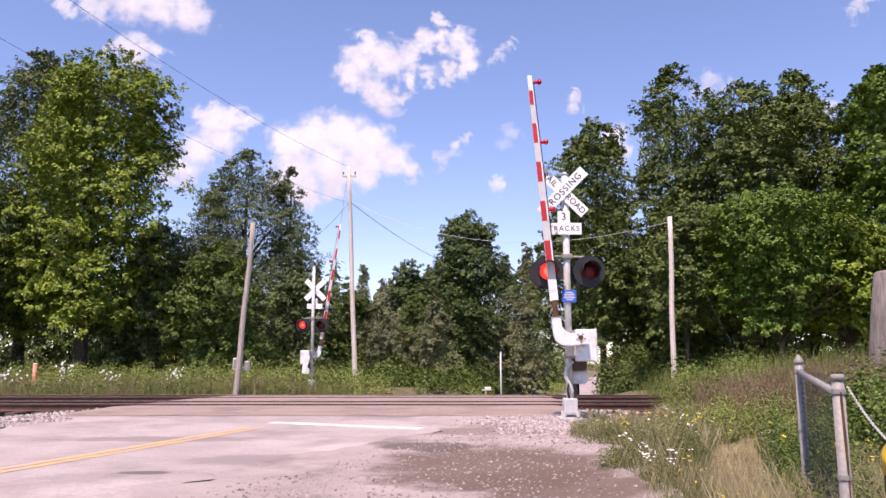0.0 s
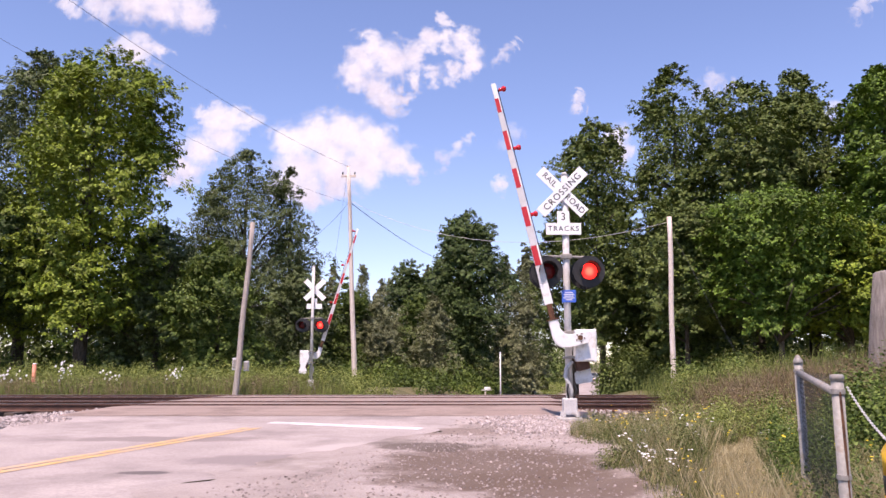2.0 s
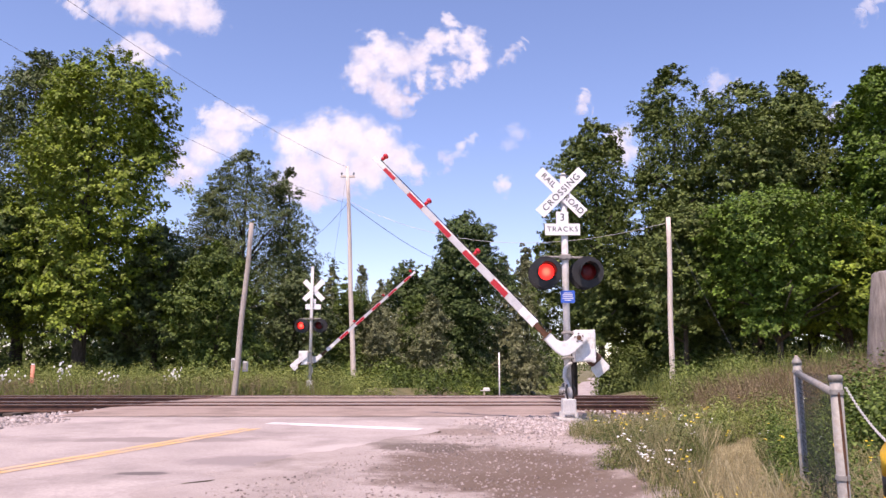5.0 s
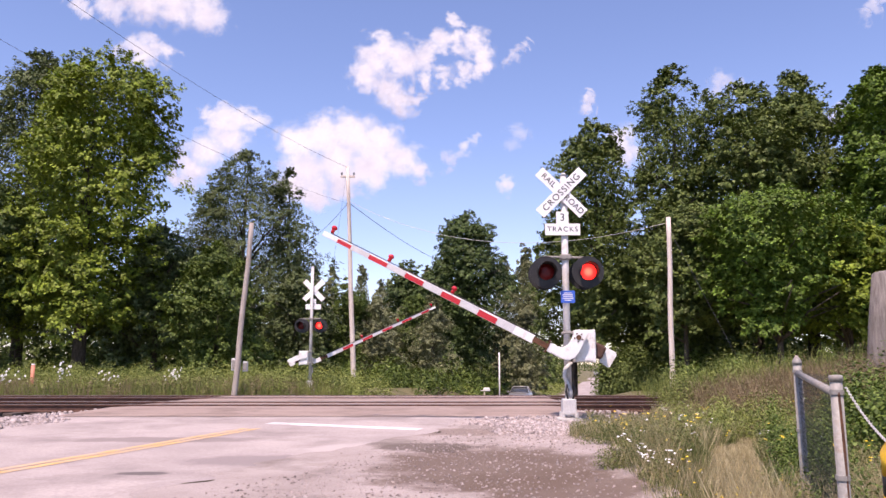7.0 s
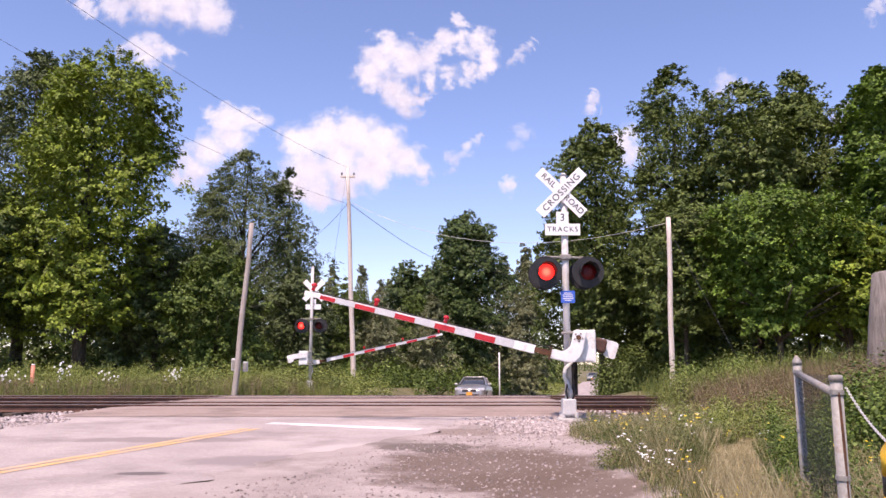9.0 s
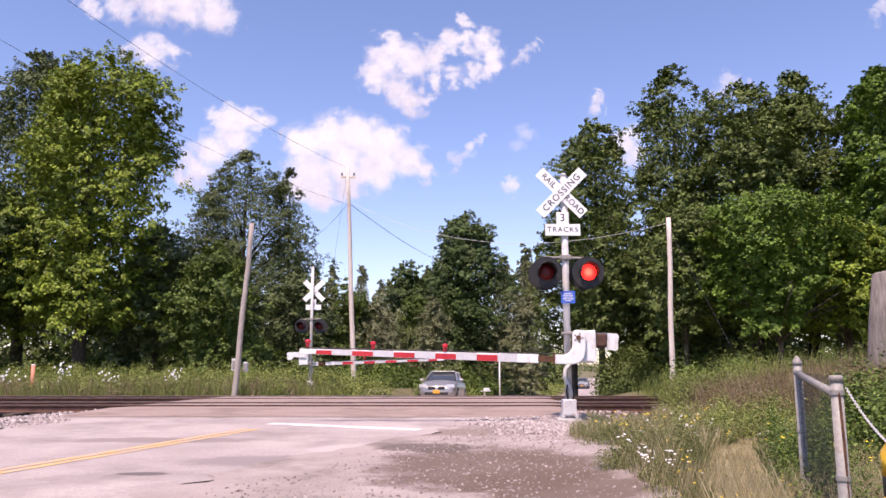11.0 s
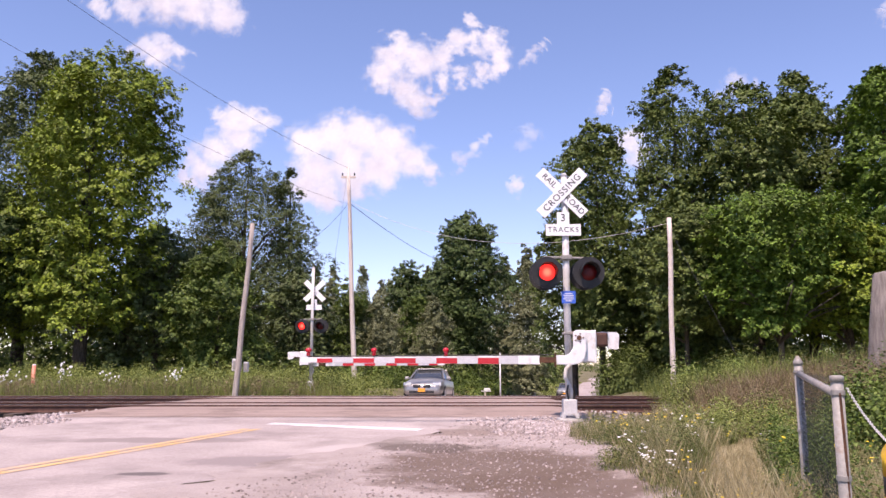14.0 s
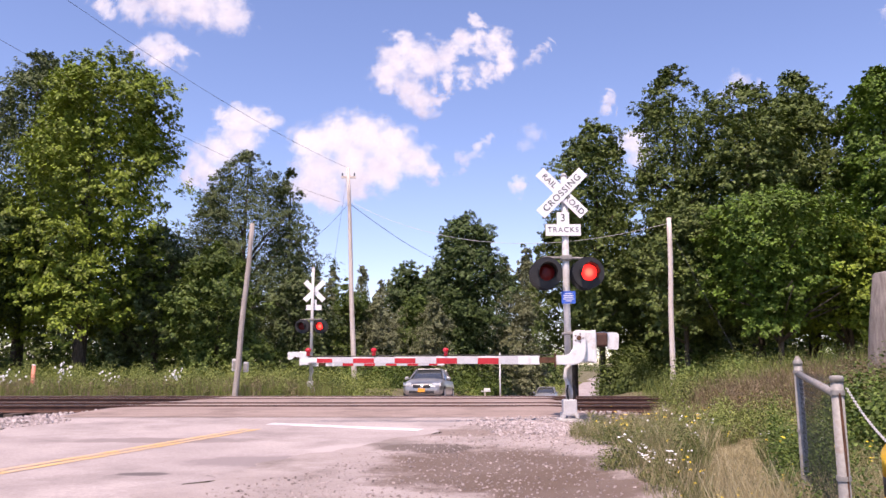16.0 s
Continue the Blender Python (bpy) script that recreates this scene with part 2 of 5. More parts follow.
def lettering(name, text, size, m, material, parent, spacing=1.0):
    c = bpy.data.curves.new("letters", "FONT")
    c.body, c.size, c.align_x, c.align_y, c.extrude, c.space_character = text, size, "CENTER", "CENTER", 0.002, spacing
    tmp = new("letters", c)
    me = bpy.data.meshes.new_from_object(tmp.evaluated_get(bpy.context.evaluated_depsgraph_get()))
    bpy.data.objects.remove(tmp)
    me.materials.clear()
    me.materials.append(M[material])
    ob = new(name, me)
    ob.parent = parent
    ob.matrix_basis = m
    return ob


def lerp(x, table):
    return float(np.interp(x, [a for a, _ in table], [b for _, b in table]))


# ---- ground ----
ROAD_Z = [(-60, -0.3), (6, -0.2), (10, -0.15), (13, -0.1), (15, -0.03), (17.5, 0.03), (24, 0.05), (26, -0.02), (30, -0.25), (36, -0.63), (45, -1.1),
          (54, -1.8), (65, -2.2), (100, -2.4), (150, -1.5), (220, -0.8), (400, 0), (4000, 8)]
SIDE_Z = [(-60, -0.3), (6, -0.25), (12, -0.22), (15.5, -0.2), (25.5, -0.2), (28, -0.18), (34, -0.2), (60, -0.6), (100, -1.8), (150, -1.2), (220, -0.6), (400, 0), (4000, 8)]
ROAD_X = [(-60, -26), (0, -7.4), (8.5, -4.77), (13.3, -3.2), (18, -2.4), (24, -1.6), (30, -0.1), (36, 1.3), (45, 3.9), (54, 6.4), (65, 9.2), (85, 15.8), (100, 19.2), (150, 31), (220, 50), (400, 90)]


def height(x, y):
    s = abs(x - lerp(y, ROAD_X))
    k = min(1.0, max(0.0, (s - 4.6) / 3.0))
    k = k * k * (3 - 2 * k)
    z = lerp(y, ROAD_Z) * (1 - k) + lerp(y, SIDE_Z) * k
    # bank beside the crossing signal
    z += 0.75 * math.exp(-((x - 8.5) / 3.2) ** 2 - ((y - 14.0) / 5.0) ** 2)
    z += 0.25 * math.exp(-((x - 3.0) / 1.2) ** 2 - ((y - 8.5) / 3.0) ** 2)
    return z


def stripe(name, u0, u1, ys, lift, material, centre=ROAD_X, wobble=0.0, kind="structure", label="", cols=10):
    """A strip of surface along the road from offset u0 to u1 of its centre line, laid on the ground."""
    verts, faces = [], []
    for i, y in enumerate(ys):
        cx = lerp(y, centre)
        a = (u0(y) if callable(u0) else u0) + wobble * noise.noise((y * 1.7, 3.1, u0(y) if callable(u0) else u0))
        b = (u1(y) if callable(u1) else u1) + wobble * noise.noise((y * 1.9, 7.7, 1.0))
        for j in range(cols + 1):
            x = cx + a + (b - a) * j / cols
            verts.append((x, y, height(x, y) + lift))
        if i:
            r = (cols + 1) * i
            faces += [(r + j - cols - 1, r + j - cols, r + j + 1, r + j) for j in range(cols)]
    ob = raw(name, verts, faces, material)
    return tagged(ob, label, kind=kind)


def build_ground():
    xs = sorted(set([round(-14 + 0.5 * i, 2) for i in range(57)] + [-3000, -1500, -700, -300, -150, -90, -60, -45, -35, -28, -22, -18, 18, 22, 28, 35, 45, 60, 90, 150, 300, 700, 1500, 3000]))
    ys = sorted(set([round(0.5 * i, 2) for i in range(0, 80)] + [40 + 2 * i for i in range(0, 40)] + [-3000, -1000, -300, -100, -50, -25, -12, -6, -3, 130, 140, 150, 170, 190, 220, 260, 320, 400, 600, 1000, 1800, 3500]))
    verts = [(x, y, height(x, y) - (0.07 if abs(x) < 14 and y < 30 else 0.03 if abs(x) < 60 else 0)) for y in ys for x in xs]
    n = len(xs)
    faces = [(j * n + i, j * n + i + 1, (j + 1) * n + i + 1, (j + 1) * n + i) for j in range(len(ys) - 1) for i in range(n - 1)]
    tagged(raw("ground", verts, faces, "ground"), "grassy soil beside the railway crossing", kind="structure")
    near = [round(-30 + 1.5 * i, 2) for i in range(24)] + [round(6 + 0.25 * i, 2) for i in range(46)]
    left = [(-60, -3.4), (10, -3.5), (12.8, -4.05), (14, -4.4), (15.5, -4.9), (17.25, -5.0)]
    right = [(-60, 3.2), (7, 2.6), (10, 2.75), (13, 3.3), (15.5, 4.2), (17.25, 4.4)]
    stripe("road", lambda y: lerp(y, left), lambda y: lerp(y, right), near, 0.0, "asphalt", wobble=0.25, label="worn pale asphalt road with patches and cracks", cols=16)
    far = [24.9 + 1.0 * i for i in range(20)] + [45 + 4 * i for i in range(60)]
    stripe("road_beyond", -3.2, 3.2, far, 0.0, "asphalt", wobble=0.2, label="grey road falling away beyond the tracks", cols=6)
    stripe("crossing_surface", lambda y: -7.55 - lerp(y, ROAD_X), lambda y: 3.0 + 0.02 * (y - 18) - lerp(y, ROAD_X),
           [15.2 + 0.3 * i for i in range(34)], 0.008, "crossing", wobble=0.12, label="brownish asphalt surface of the level crossing", cols=20)


build_ground()


# ---- road lines ----
def road_lines():
    ys = [round(-6 + 0.35 * i, 2) for i in range(56)]
    for off in (-0.17, 0.03):
        stripe("yellow_line", off, off + 0.145, ys, 0.005, "yellow", wobble=0.02, label="worn yellow centre line painted on the road", cols=1)
    pts = [(-3.1 + 2.73 * i / 16, 14.05 - 0.96 * i / 16) for i in range(17)]
    verts = []
    for i, (x, y) in enumerate(pts):
        w = 0.15 + 0.04 * noise.noise((i * 0.9, 0, 0))
        verts += [(x - 0.33 * w, y - 0.94 * w, height(x, y - 0.94 * w) + 0.004), (x + 0.33 * w, y + 0.94 * w, height(x, y + 0.94 * w) + 0.004)]
    tagged(raw("stop_line", verts, [(2 * i, 2 * i + 2, 2 * i + 3, 2 * i + 1) for i in range(16)], "whiteline"),
           "worn white stop line painted before the crossing", kind="structure")


# ---- railway ----
RAILS = [18.0, 19.44, 22.0, 23.44]


def rail_profile(z):
    return [(-0.075, z - 0.17), (0.075, z - 0.17), (0.075, z - 0.155), (0.012, z - 0.13), (0.012, z - 0.045), (0.036, z - 0.035), (0.036, z - 0.004),
            (0.028, z), (-0.028, z), (-0.036, z - 0.004), (-0.036, z - 0.035), (-0.012, z - 0.045), (-0.012, z - 0.13), (-0.075, z - 0.155)]


def railway():
    for k in (0, 1):
        track = anchor("railway_track", 0, RAILS[2 * k], 0, label="rusty steel railway track on timber ties through the crossing", category="railway track", group="railway tracks")
        for j in (0, 1):
            y, z = RAILS[2 * k + j] - RAILS[2 * k], 0.075
            bm = bmesh.new()
            prof = rail_profile(z)
            ends = [[bm.verts.new((x, y + a, b)) for a, b in prof] for x in (-120, 120)]
            for i in range(len(prof)):
                bm.faces.new((ends[0][i], ends[0][(i + 1) % len(prof)], ends[1][(i + 1) % len(prof)], ends[1][i]))
            rail = part("rail", bm, "rail", track, "rust-brown steel rail")
            bm = bmesh.new()
            box(bm, 240, 0.05, 0.006, (0, y, z + 0.002))
            part("rail_head", bm, "railtop", rail, "bright worn running surface")
        bm = bmesh.new()
        box(bm, 0.23, 2.6, 0.18, None, 0.015)
        me = bpy.data.meshes.new("tie")
        bm.to_mesh(me)
        bm.free()
        me.materials.append(M["tie"])
        for i in range(110):
            x = -30 + 0.55 * i
            if -7.3 < x < 2.8:
                continue
            ob = new("tie", me)
            ob.parent = track
            ob.matrix_basis = pose(x, 0.72 + random.uniform(-0.03, 0.03), -0.185, 0, 0, random.uniform(-1, 1))


def scatter_stones(name, spots, lo, hi, material, label, sink=0.3):
    """Many angular stones in one mesh."""
    base = np.array([(1, 1, 1), (-1, -1, 1), (-1, 1, -1), (1, -1, -1), (1.2, -0.9, 0.7), (-1.1, 0.8, 0.9)]) * 0.55
    bm = bmesh.new()
    for v in base:
        bm.verts.new(v)
    bmesh.ops.convex_hull(bm, input=bm.verts)
    bm.verts.index_update()
    tri = [[v.index for v in f.verts] for f in bm.faces]
    base = np.array([v.co for v in bm.verts])
    bm.free()
    verts, faces = [], []
    for x, y, z in spots:
        s = lo + (hi - lo) * random.random() ** 2
        m = np.array(Euler((random.uniform(0, 6), random.uniform(0, 6), random.uniform(0, 6))).to_matrix()) * s
        o = len(verts)
        verts += [tuple(p) for p in (base * (1, random.uniform(0.7, 1.1), random.uniform(0.6, 1))) @ m.T + (x, y, z + s * (0.5 - sink))]
        faces += [[o + i for i in t] for t in tri]
    return tagged(raw(name, verts, faces, material), label, kind="stuff")


def stones():
    spots = []
    rnd = random.Random(5)
    for _ in range(9000):
        x, y = rnd.uniform(-14, 14), rnd.uniform(13.0, 26)
        if -7.6 + 0.25 * math.sin(y * 3) < x < 2.9 or (x > 2.9 and y < 15.2) or (x < 0 and y < 13.2 - 0.2 * (x + 7)):
            continue
        if y < 16.4 or rnd.random() < 0.45:
            spots.append((x, y, height(x, y) - 0.03))
    for _ in range(5200):
        x, y = rnd.uniform(-14, -6.8), rnd.uniform(12.4, 16.3)
        if x < -7.2 - 0.25 * max(0.0, y - 15) + 0.3 * math.sin(y * 2.3):
            spots.append((x, y, height(x, y) - 0.02))
    scatter_stones("ballast_gravel", spots, 0.035, 0.075, "ballast", "pinkish grey crushed stone ballast along the rails")
    spots = []
    for _ in range(5200):
        y = 6.6 + 9.0 * rnd.random() ** 1.2
        u = rnd.gauss(0, 1)
        x = lerp(y, ROAD_X) + 3.4 + abs(u) * 1.4 - 0.25 + 0.12 * (y - 7)
        if x > 3.6 or (y > 15.2 and x < 3.0):
            continue
        spots.append((x, y, height(x, y) - 0.015))
    for _ in range(6000):
        y = 6.5 + 8.6 * rnd.random() ** 1.3
        x = rnd.uniform(lerp(y, [(6.5, -2.2), (10, -0.9), (13, 0.2), (15.2, 0.8)]), lerp(y, [(6.5, 1.9), (10, 1.9), (13, 2.7), (15.2, 3.0)])) + rnd.gauss(0, 0.2)
        spots.append((x, y, height(x, y) + 0.0))
    scatter_stones("loose_gravel", spots, 0.005, 0.026, "pebble", "loose pale gravel on the road shoulder")
    spots = []
    for _ in range(6500):
        x, y = rnd.gauss(1.95, 0.6), rnd.gauss(13.6, 0.75)
        if y < 15.1 and x > 0.6 + 0.3 * math.sin(y * 3):
            spots.append((x, y, height(x, y) - 0.01))
    scatter_stones("signal_gravel", spots, 0.014, 0.06, "ballast", "pale crushed stone heaped round the signal foot", 0.2)
    # shoulder of dust and gravel beside the asphalt
    ys = [round(5.0 + 0.1 * i, 2) for i in range(104)]
    stripe("gravel_shoulder", lambda y: lerp(y, [(5, 2.2), (10.5, 2.4), (12.2, 3.35), (15.3, 3.6)]) + lerp(y, [(10, 0.9), (13, 0.3)]) * noise.noise((y * 0.55, 0.3, 2.0)) + 0.35 * noise.noise((y * 2.1, 1.3, 5.0)) + 0.1 * noise.noise((y * 6.5, 4.3, 1.0)), lambda y: lerp(y, [(5, 7.9), (8, 6.9), (10, 6.5), (13, 6.0), (15.3, 5.9)]), ys, 0.004, "gravel", wobble=0.12, label="dusty gravel shoulder with dark damp patches", cols=16)


# ---- crossing signal ----
SWITCH = [0.1, 0.73, 1.33, 2.1, 2.7, 3.3, 3.9, 4.57, 5.25, 5.92, 6.6, 7.2, 8.0, 8.6, 9.27, 9.93, 10.6, 11.22, 11.8, 12.4, 13.1, 13.8, 14.45, 15.1, 15.85]
NEAR_ARM = [(0, 84.9), (1.2, 84.9), (1.5, 82.4), (2, 76.9), (2.5, 72), (3, 67), (3.5, 61.9), (4, 56.9), (4.2, 54.9), (5, 46.4), (5.6, 40), (6.3, 32.7), (6.5, 30.8),
            (7, 26.9), (7.5, 23.4), (8, 20.2), (8.5, 17.1), (9, 13.8), (9.2, 12.5), (10, 7.2), (10.6, 3.7), (11.0, 1.8), (11.3, 0.9), (11.6, 0.3), (12, 0.0), (16, 0.0)]
FAR_ARM = [(0, 81.7), (1.2, 81.7), (1.5, 79.3), (2, 73.8), (2.5, 68.2), (3, 62.6), (3.5, 57), (4, 52), (4.2, 50), (5, 42), (5.6, 36.2), (6.3, 29.6), (6.5, 28),
           (7, 24.4), (7.5, 21), (8, 18), (8.5, 15.2), (9, 12.5), (9.2, 11.4), (10, 6.8), (10.6, 3.6), (11.0, 2.0), (11.3, 1.2), (11.6, 0.5), (12, 0.0), (16, 0.0)]


def disc(bm, r, y0, y1, seg=28, cx=0.0, cz=0.0):
    return plate(bm, [(cx + r * math.cos(i * math.tau / seg), cz + r * math.sin(i * math.tau / seg)) for i in range(seg)], y0, y1)


def flashing_lamp(parent, x, y, z, facing, aim=0.0):
    """A red lamp with its black disc, hood and housing; returns its glowing bulb. It faces -y, or +y when facing is -1."""
    bm = bmesh.new()
    disc(bm, 0.295, -0.006, 0.006, 36)
    back = part("lamp_disc", bm, "black", parent, "round black lamp background")
    back.matrix_basis = pose(x, y, z, 0, 0, aim if facing > 0 else 180 + aim)
    bm = bmesh.new()
    polytube(bm, [(0, 0.007, 0), (0, 0.08, 0), (0, 0.16, 0), (0, 0.2, 0)], [0.17, 0.165, 0.12, 0.05], 20)
    part("lamp_housing", bm, "alu", back, "silver lamp housing", True)
    bm = bmesh.new()
    n = 20
    rows = []
    for yy, r in ((-0.007, 0.168), (-0.3, 0.172)):
        for rr in (r, r - 0.006):
            rows.append([bm.verts.new((rr * math.cos(a), yy if math.sin(a) > -0.2 else yy * 0.45, rr * math.sin(a))) for a in
                         [math.radians(-40 + 260 * i / n) for i in range(n + 1)]])
    for a, b in ((0, 2), (3, 1), (2, 3), (1, 0)):
        for i in range(n):
            bm.faces.new((rows[a][i], rows[a][i + 1], rows[b][i + 1], rows[b][i]))
    part("hood", bm, "black", back, "", True)
    bm = bmesh.new()
    polytube(bm, [(0, -0.007, 0), (0, -0.02, 0), (0, -0.028, 0)], [0.152, 0.14, 0.06], 24)
    part("lens", bm, "lens", back, "dark red lens", True)
    bm = bmesh.new()
    polytube(bm, [(0, 0.0, 0), (0, -0.012, 0), (0, -0.02, 0)], [0.15, 0.138, 0.05], 24)
    bulb = part("bulb", bm, "lit", back, "glowing red light", True)
    return bulb


def crossing_signal(x, y, z, rz, label, notice=True, aim=0.0, mast=4.55, reach=0.0):
    root = anchor("crossing_signal", x, y, z, rz, label, "railway signal", "crossing signals")
    bm = bmesh.new()
    box(bm, 0.42, 0.42, 0.3, (0, 0, -0.13), 0.03)
    part("foundation", bm, "concrete", root, "rough concrete footing")
    bm = bmesh.new()
    box(bm, 0.25, 0.25, 0.3, (0, 0, 0.21), 0.025)
    for sx in (-0.12, 0.12):
        for sy in (-0.12, 0.12):
            tube(bm, (sx, sy, 0.03), (sx, sy, 0.12), 0.035, seg=8)
    tube(bm, (0, -0.127, 0.33), (0, -0.135, 0.33), 0.02, seg=8)
    tube(bm, (0, -0.127, 0.12), (0, -0.135, 0.12), 0.02, seg=8)
    part("junction_base", bm, "alu", root, "grey cast base box")
    bm = bmesh.new()
    tube(bm, (0, 0, 0.36), (0, 0, mast), 0.066, 0.062, 20)
    tube(bm, (0, 0, mast), (0, 0, mast + 0.05), 0.075, 0.03, 20)
    part("mast", bm, "alu", root, "silver-grey metal mast", True)
    # crossbuck blades, one over the other
    for i, (ang, word) in enumerate(((-45, (("RAIL", -0.33), ("ROAD", 0.33))), (45, (("CROSSING", 0.0),)))):
        bm = bmesh.new()
        box(bm, 1.17, 0.008, 0.22, None, 0.003)
        blade = part("crossbuck_blade", bm, "sign", root, "white reflective blade with black letters")
        blade.matrix_basis = pose(-0.06, -0.09 - 0.02 * i, 4.2, 0, -ang, 0)
        for text, dx in word:
            lettering("letters", text, 0.175 if len(word) == 1 else 0.158, pose(dx, -0.0062, 0, 90, 0, 0), "black", blade, 1.18 if len(word) == 1 else 1.05)
    bm = bmesh.new()
    plate(bm, [(-0.33, -0.11), (0.33, -0.11), (0.33, 0.11), (0.115, 0.11), (0.115, 0.34), (-0.115, 0.34), (-0.115, 0.11), (-0.33, 0.11)], -0.004, 0.004)
    sign = part("tracks_sign", bm, "sign", root, "white plate with black words")
    sign.matrix_basis = pose(-0.05, -0.09, 3.49)
    lettering("letters", "TRACKS", 0.135, pose(0, -0.0055, 0, 90, 0, 0), "black", sign, 1.25)
    lettering("letters", "3", 0.2, pose(0, -0.0055, 0.225, 90, 0, 0), "black", sign)
    for zz in (4.12, 4.25, 3.5, 3.62):
        bm = bmesh.new()
        box(bm, 0.16, 0.1, 0.03, (0, -0.04, zz), 0.005)
        part("sign_bracket", bm, "galv", root)
    if notice:
        bm = bmesh.new()
        plate(bm, [(-0.13, -0.105), (-0.12, -0.115), (0.12, -0.115), (0.13, -0.105), (0.13, 0.105), (0.12, 0.115), (-0.12, 0.115), (-0.13, 0.105)], -0.004, 0.004)
        tag = part("notice_plate", bm, "blue", root, "small blue notice plate")
        tag.matrix_basis = pose(0.02, -0.085, 2.22)
        bm = bmesh.new()
        for i, w in enumerate((0.14, 0.19, 0.17, 0.2, 0.12)):
            box(bm, w, 0.003, 0.014, (0, -0.0055, 0.07 - 0.034 * i))
        part("print", bm, "white", tag)
    # lamps on a cross arm
    bm = bmesh.new()
    tube(bm, (-0.42, 0, 2.98), (0.5, 0, 2.96), 0.022, seg=10)
    box(bm, 0.2, 0.2, 0.1, (0, 0, 2.97), 0.02)
    for sx in (-0.385, 0.385):
        tube(bm, (sx, 0, 2.97), (sx, 0, 2.6), 0.03, seg=10)
    part("lamp_arm", bm, "galv", root, "galvanised lamp cross arm")
    bulbs = [flashing_lamp(root, sx, -0.2, 2.67, 1, aim) for sx in (-0.39, 0.385)] + [flashing_lamp(root, sx, 0.2, 2.67, -1, aim) for sx in (-0.385, 0.385)]
    # gate mechanism
    bm = bmesh.new()
    box(bm, 0.36, 0.34, 0.58, (0.28, -0.08, 1.31), 0.03)
    box(bm, 0.05, 0.36, 0.6, (0.45, -0.08, 1.31), 0.015)
    gearbox = part("gate_mechanism", bm, "white", root, "white painted gate machine box")
    for zz in (1.56, 1.1):
        bm = bmesh.new()
        box(bm, 0.2, 0.2, 0.05, (0.05, -0.02, zz), 0.01)
        tube(bm, (-0.05, -0.08, zz - 0.01), (-0.12, -0.08, zz - 0.01), 0.025, seg=8)
        part("clamp", bm, "galv", root)
    bm = bmesh.new()
    box(bm, 0.012, 0.28, 0.44, (0.482, -0.08, 1.32), 0.005)
    part("door", bm, "white", gearbox)
    bm = bmesh.new()
    polytube(bm, [(0.06, -0.06, 1.02), (-0.06, -0.08, 0.9), (-0.08, -0.08, 0.75), (-0.02, -0.08, 0.62), (0.03, -0.08, 0.5), (0.03, -0.06, 0.36)], 0.035, 10)
    part("cable_conduit", bm, "alu", root, "grey cable hose", True)
    bm = bmesh.new()
    for dx in (-0.03, 0.06):
        polytube(bm, [(dx, -0.1, 0.36), (dx * 2, -0.12, 0.5), (dx, -0.1, 0.62)], 0.018, 6)
    part("cables", bm, "black", root)
    # the arm, about its pivot, pointing to -x when level
    bm = bmesh.new()
    out = [(0.13, 0.16), (-0.06, 0.16), (-0.1, 0.1), (-0.1, -0.16), (-0.16, -0.25), (-0.24, -0.29), (-0.42, -0.29), (-0.42, -0.46), (-0.1, -0.46), (0.02, -0.43), (0.1, -0.34), (0.13, -0.2)]
    plate(bm, out, -0.06, 0.03)
    bmesh.ops.bevel(bm, geom=bm.edges[:], offset=0.012, segments=2, affect="EDGES")
    arm = part("gate_arm", bm, "white", root, "white gate arm bracket with red and white striped arm")
    arm.matrix_basis = pose(0.14, -0.32, 1.44)
    bm = bmesh.new()
    tube(bm, (0, -0.06, 0.02), (0, -0.075, 0.02), 0.045, seg=14)
    for a in range(5):
        tube(bm, (0.075 * math.cos(a * 1.2566), -0.06, 0.02 + 0.075 * math.sin(a * 1.2566)), (0.075 * math.cos(a * 1.2566), -0.07, 0.02 + 0.075 * math.sin(a * 1.2566)), 0.014, seg=8)
    part("pivot_bolts", bm, "rust", arm, "dark pivot bolts")
    bm = bmesh.new()
    box(bm, 0.36, 0.04, 0.1, (-0.54, -0.015, -0.375), 0.005)
    box(bm, 0.02, 0.12, 0.24, (-0.43, -0.015, -0.375), 0.004)
    part("breakaway_joint", bm, "rust", arm, "rusty breakaway joint")
    edges = [-0.71, -1.1, -1.45] + [-1.45 - (0.374 + reach / 9) * i for i in range(1, 9)] + [-4.72 - reach, -5.02 - reach]
    cols = ["white", "grey_sheet"] + ["red" if i % 2 == 0 else "white" for i in range(9)] + ["white"]
    for i, (a, b) in enumerate(zip(edges, edges[1:])):
        bm = bmesh.new()
        w = 0.155 - 0.006 * i
        box(bm, a - b, 0.028, w, ((a + b) / 2, -0.015, -0.375), 0.004)
        stripe_part = part("arm_stripe", bm, "white" if i in (0, len(cols) - 1) or cols[i] == "red" else "grey_sheet", arm)
        if cols[i] == "red":
            for side in (-0.031, 0.001):
                bm = bmesh.new()
                box(bm, a - b, 0.004, w * 0.76, ((a + b) / 2, side, -0.375 - w * 0.1))
                part("red_sheet", bm, "red", arm, "red reflective sheet on the arm")
    for lx in (-2.4, -3.7 - 0.5 * reach, -4.88 - reach):
        bm = bmesh.new()
        tube(bm, (lx, -0.015, -0.3), (lx, -0.015, -0.22), 0.035, seg=12)
        bmesh.ops.create_uvsphere(bm, u_segments=14, v_segments=8, radius=0.05, matrix=Matrix.Translation((lx, -0.015, -0.2)) @ Matrix.Diagonal((1.1, 1.3, 0.9, 1)))
        part("arm_lamp", bm, "red_lamp", arm, "small red lamp on the arm", True)
    bm = bmesh.new()
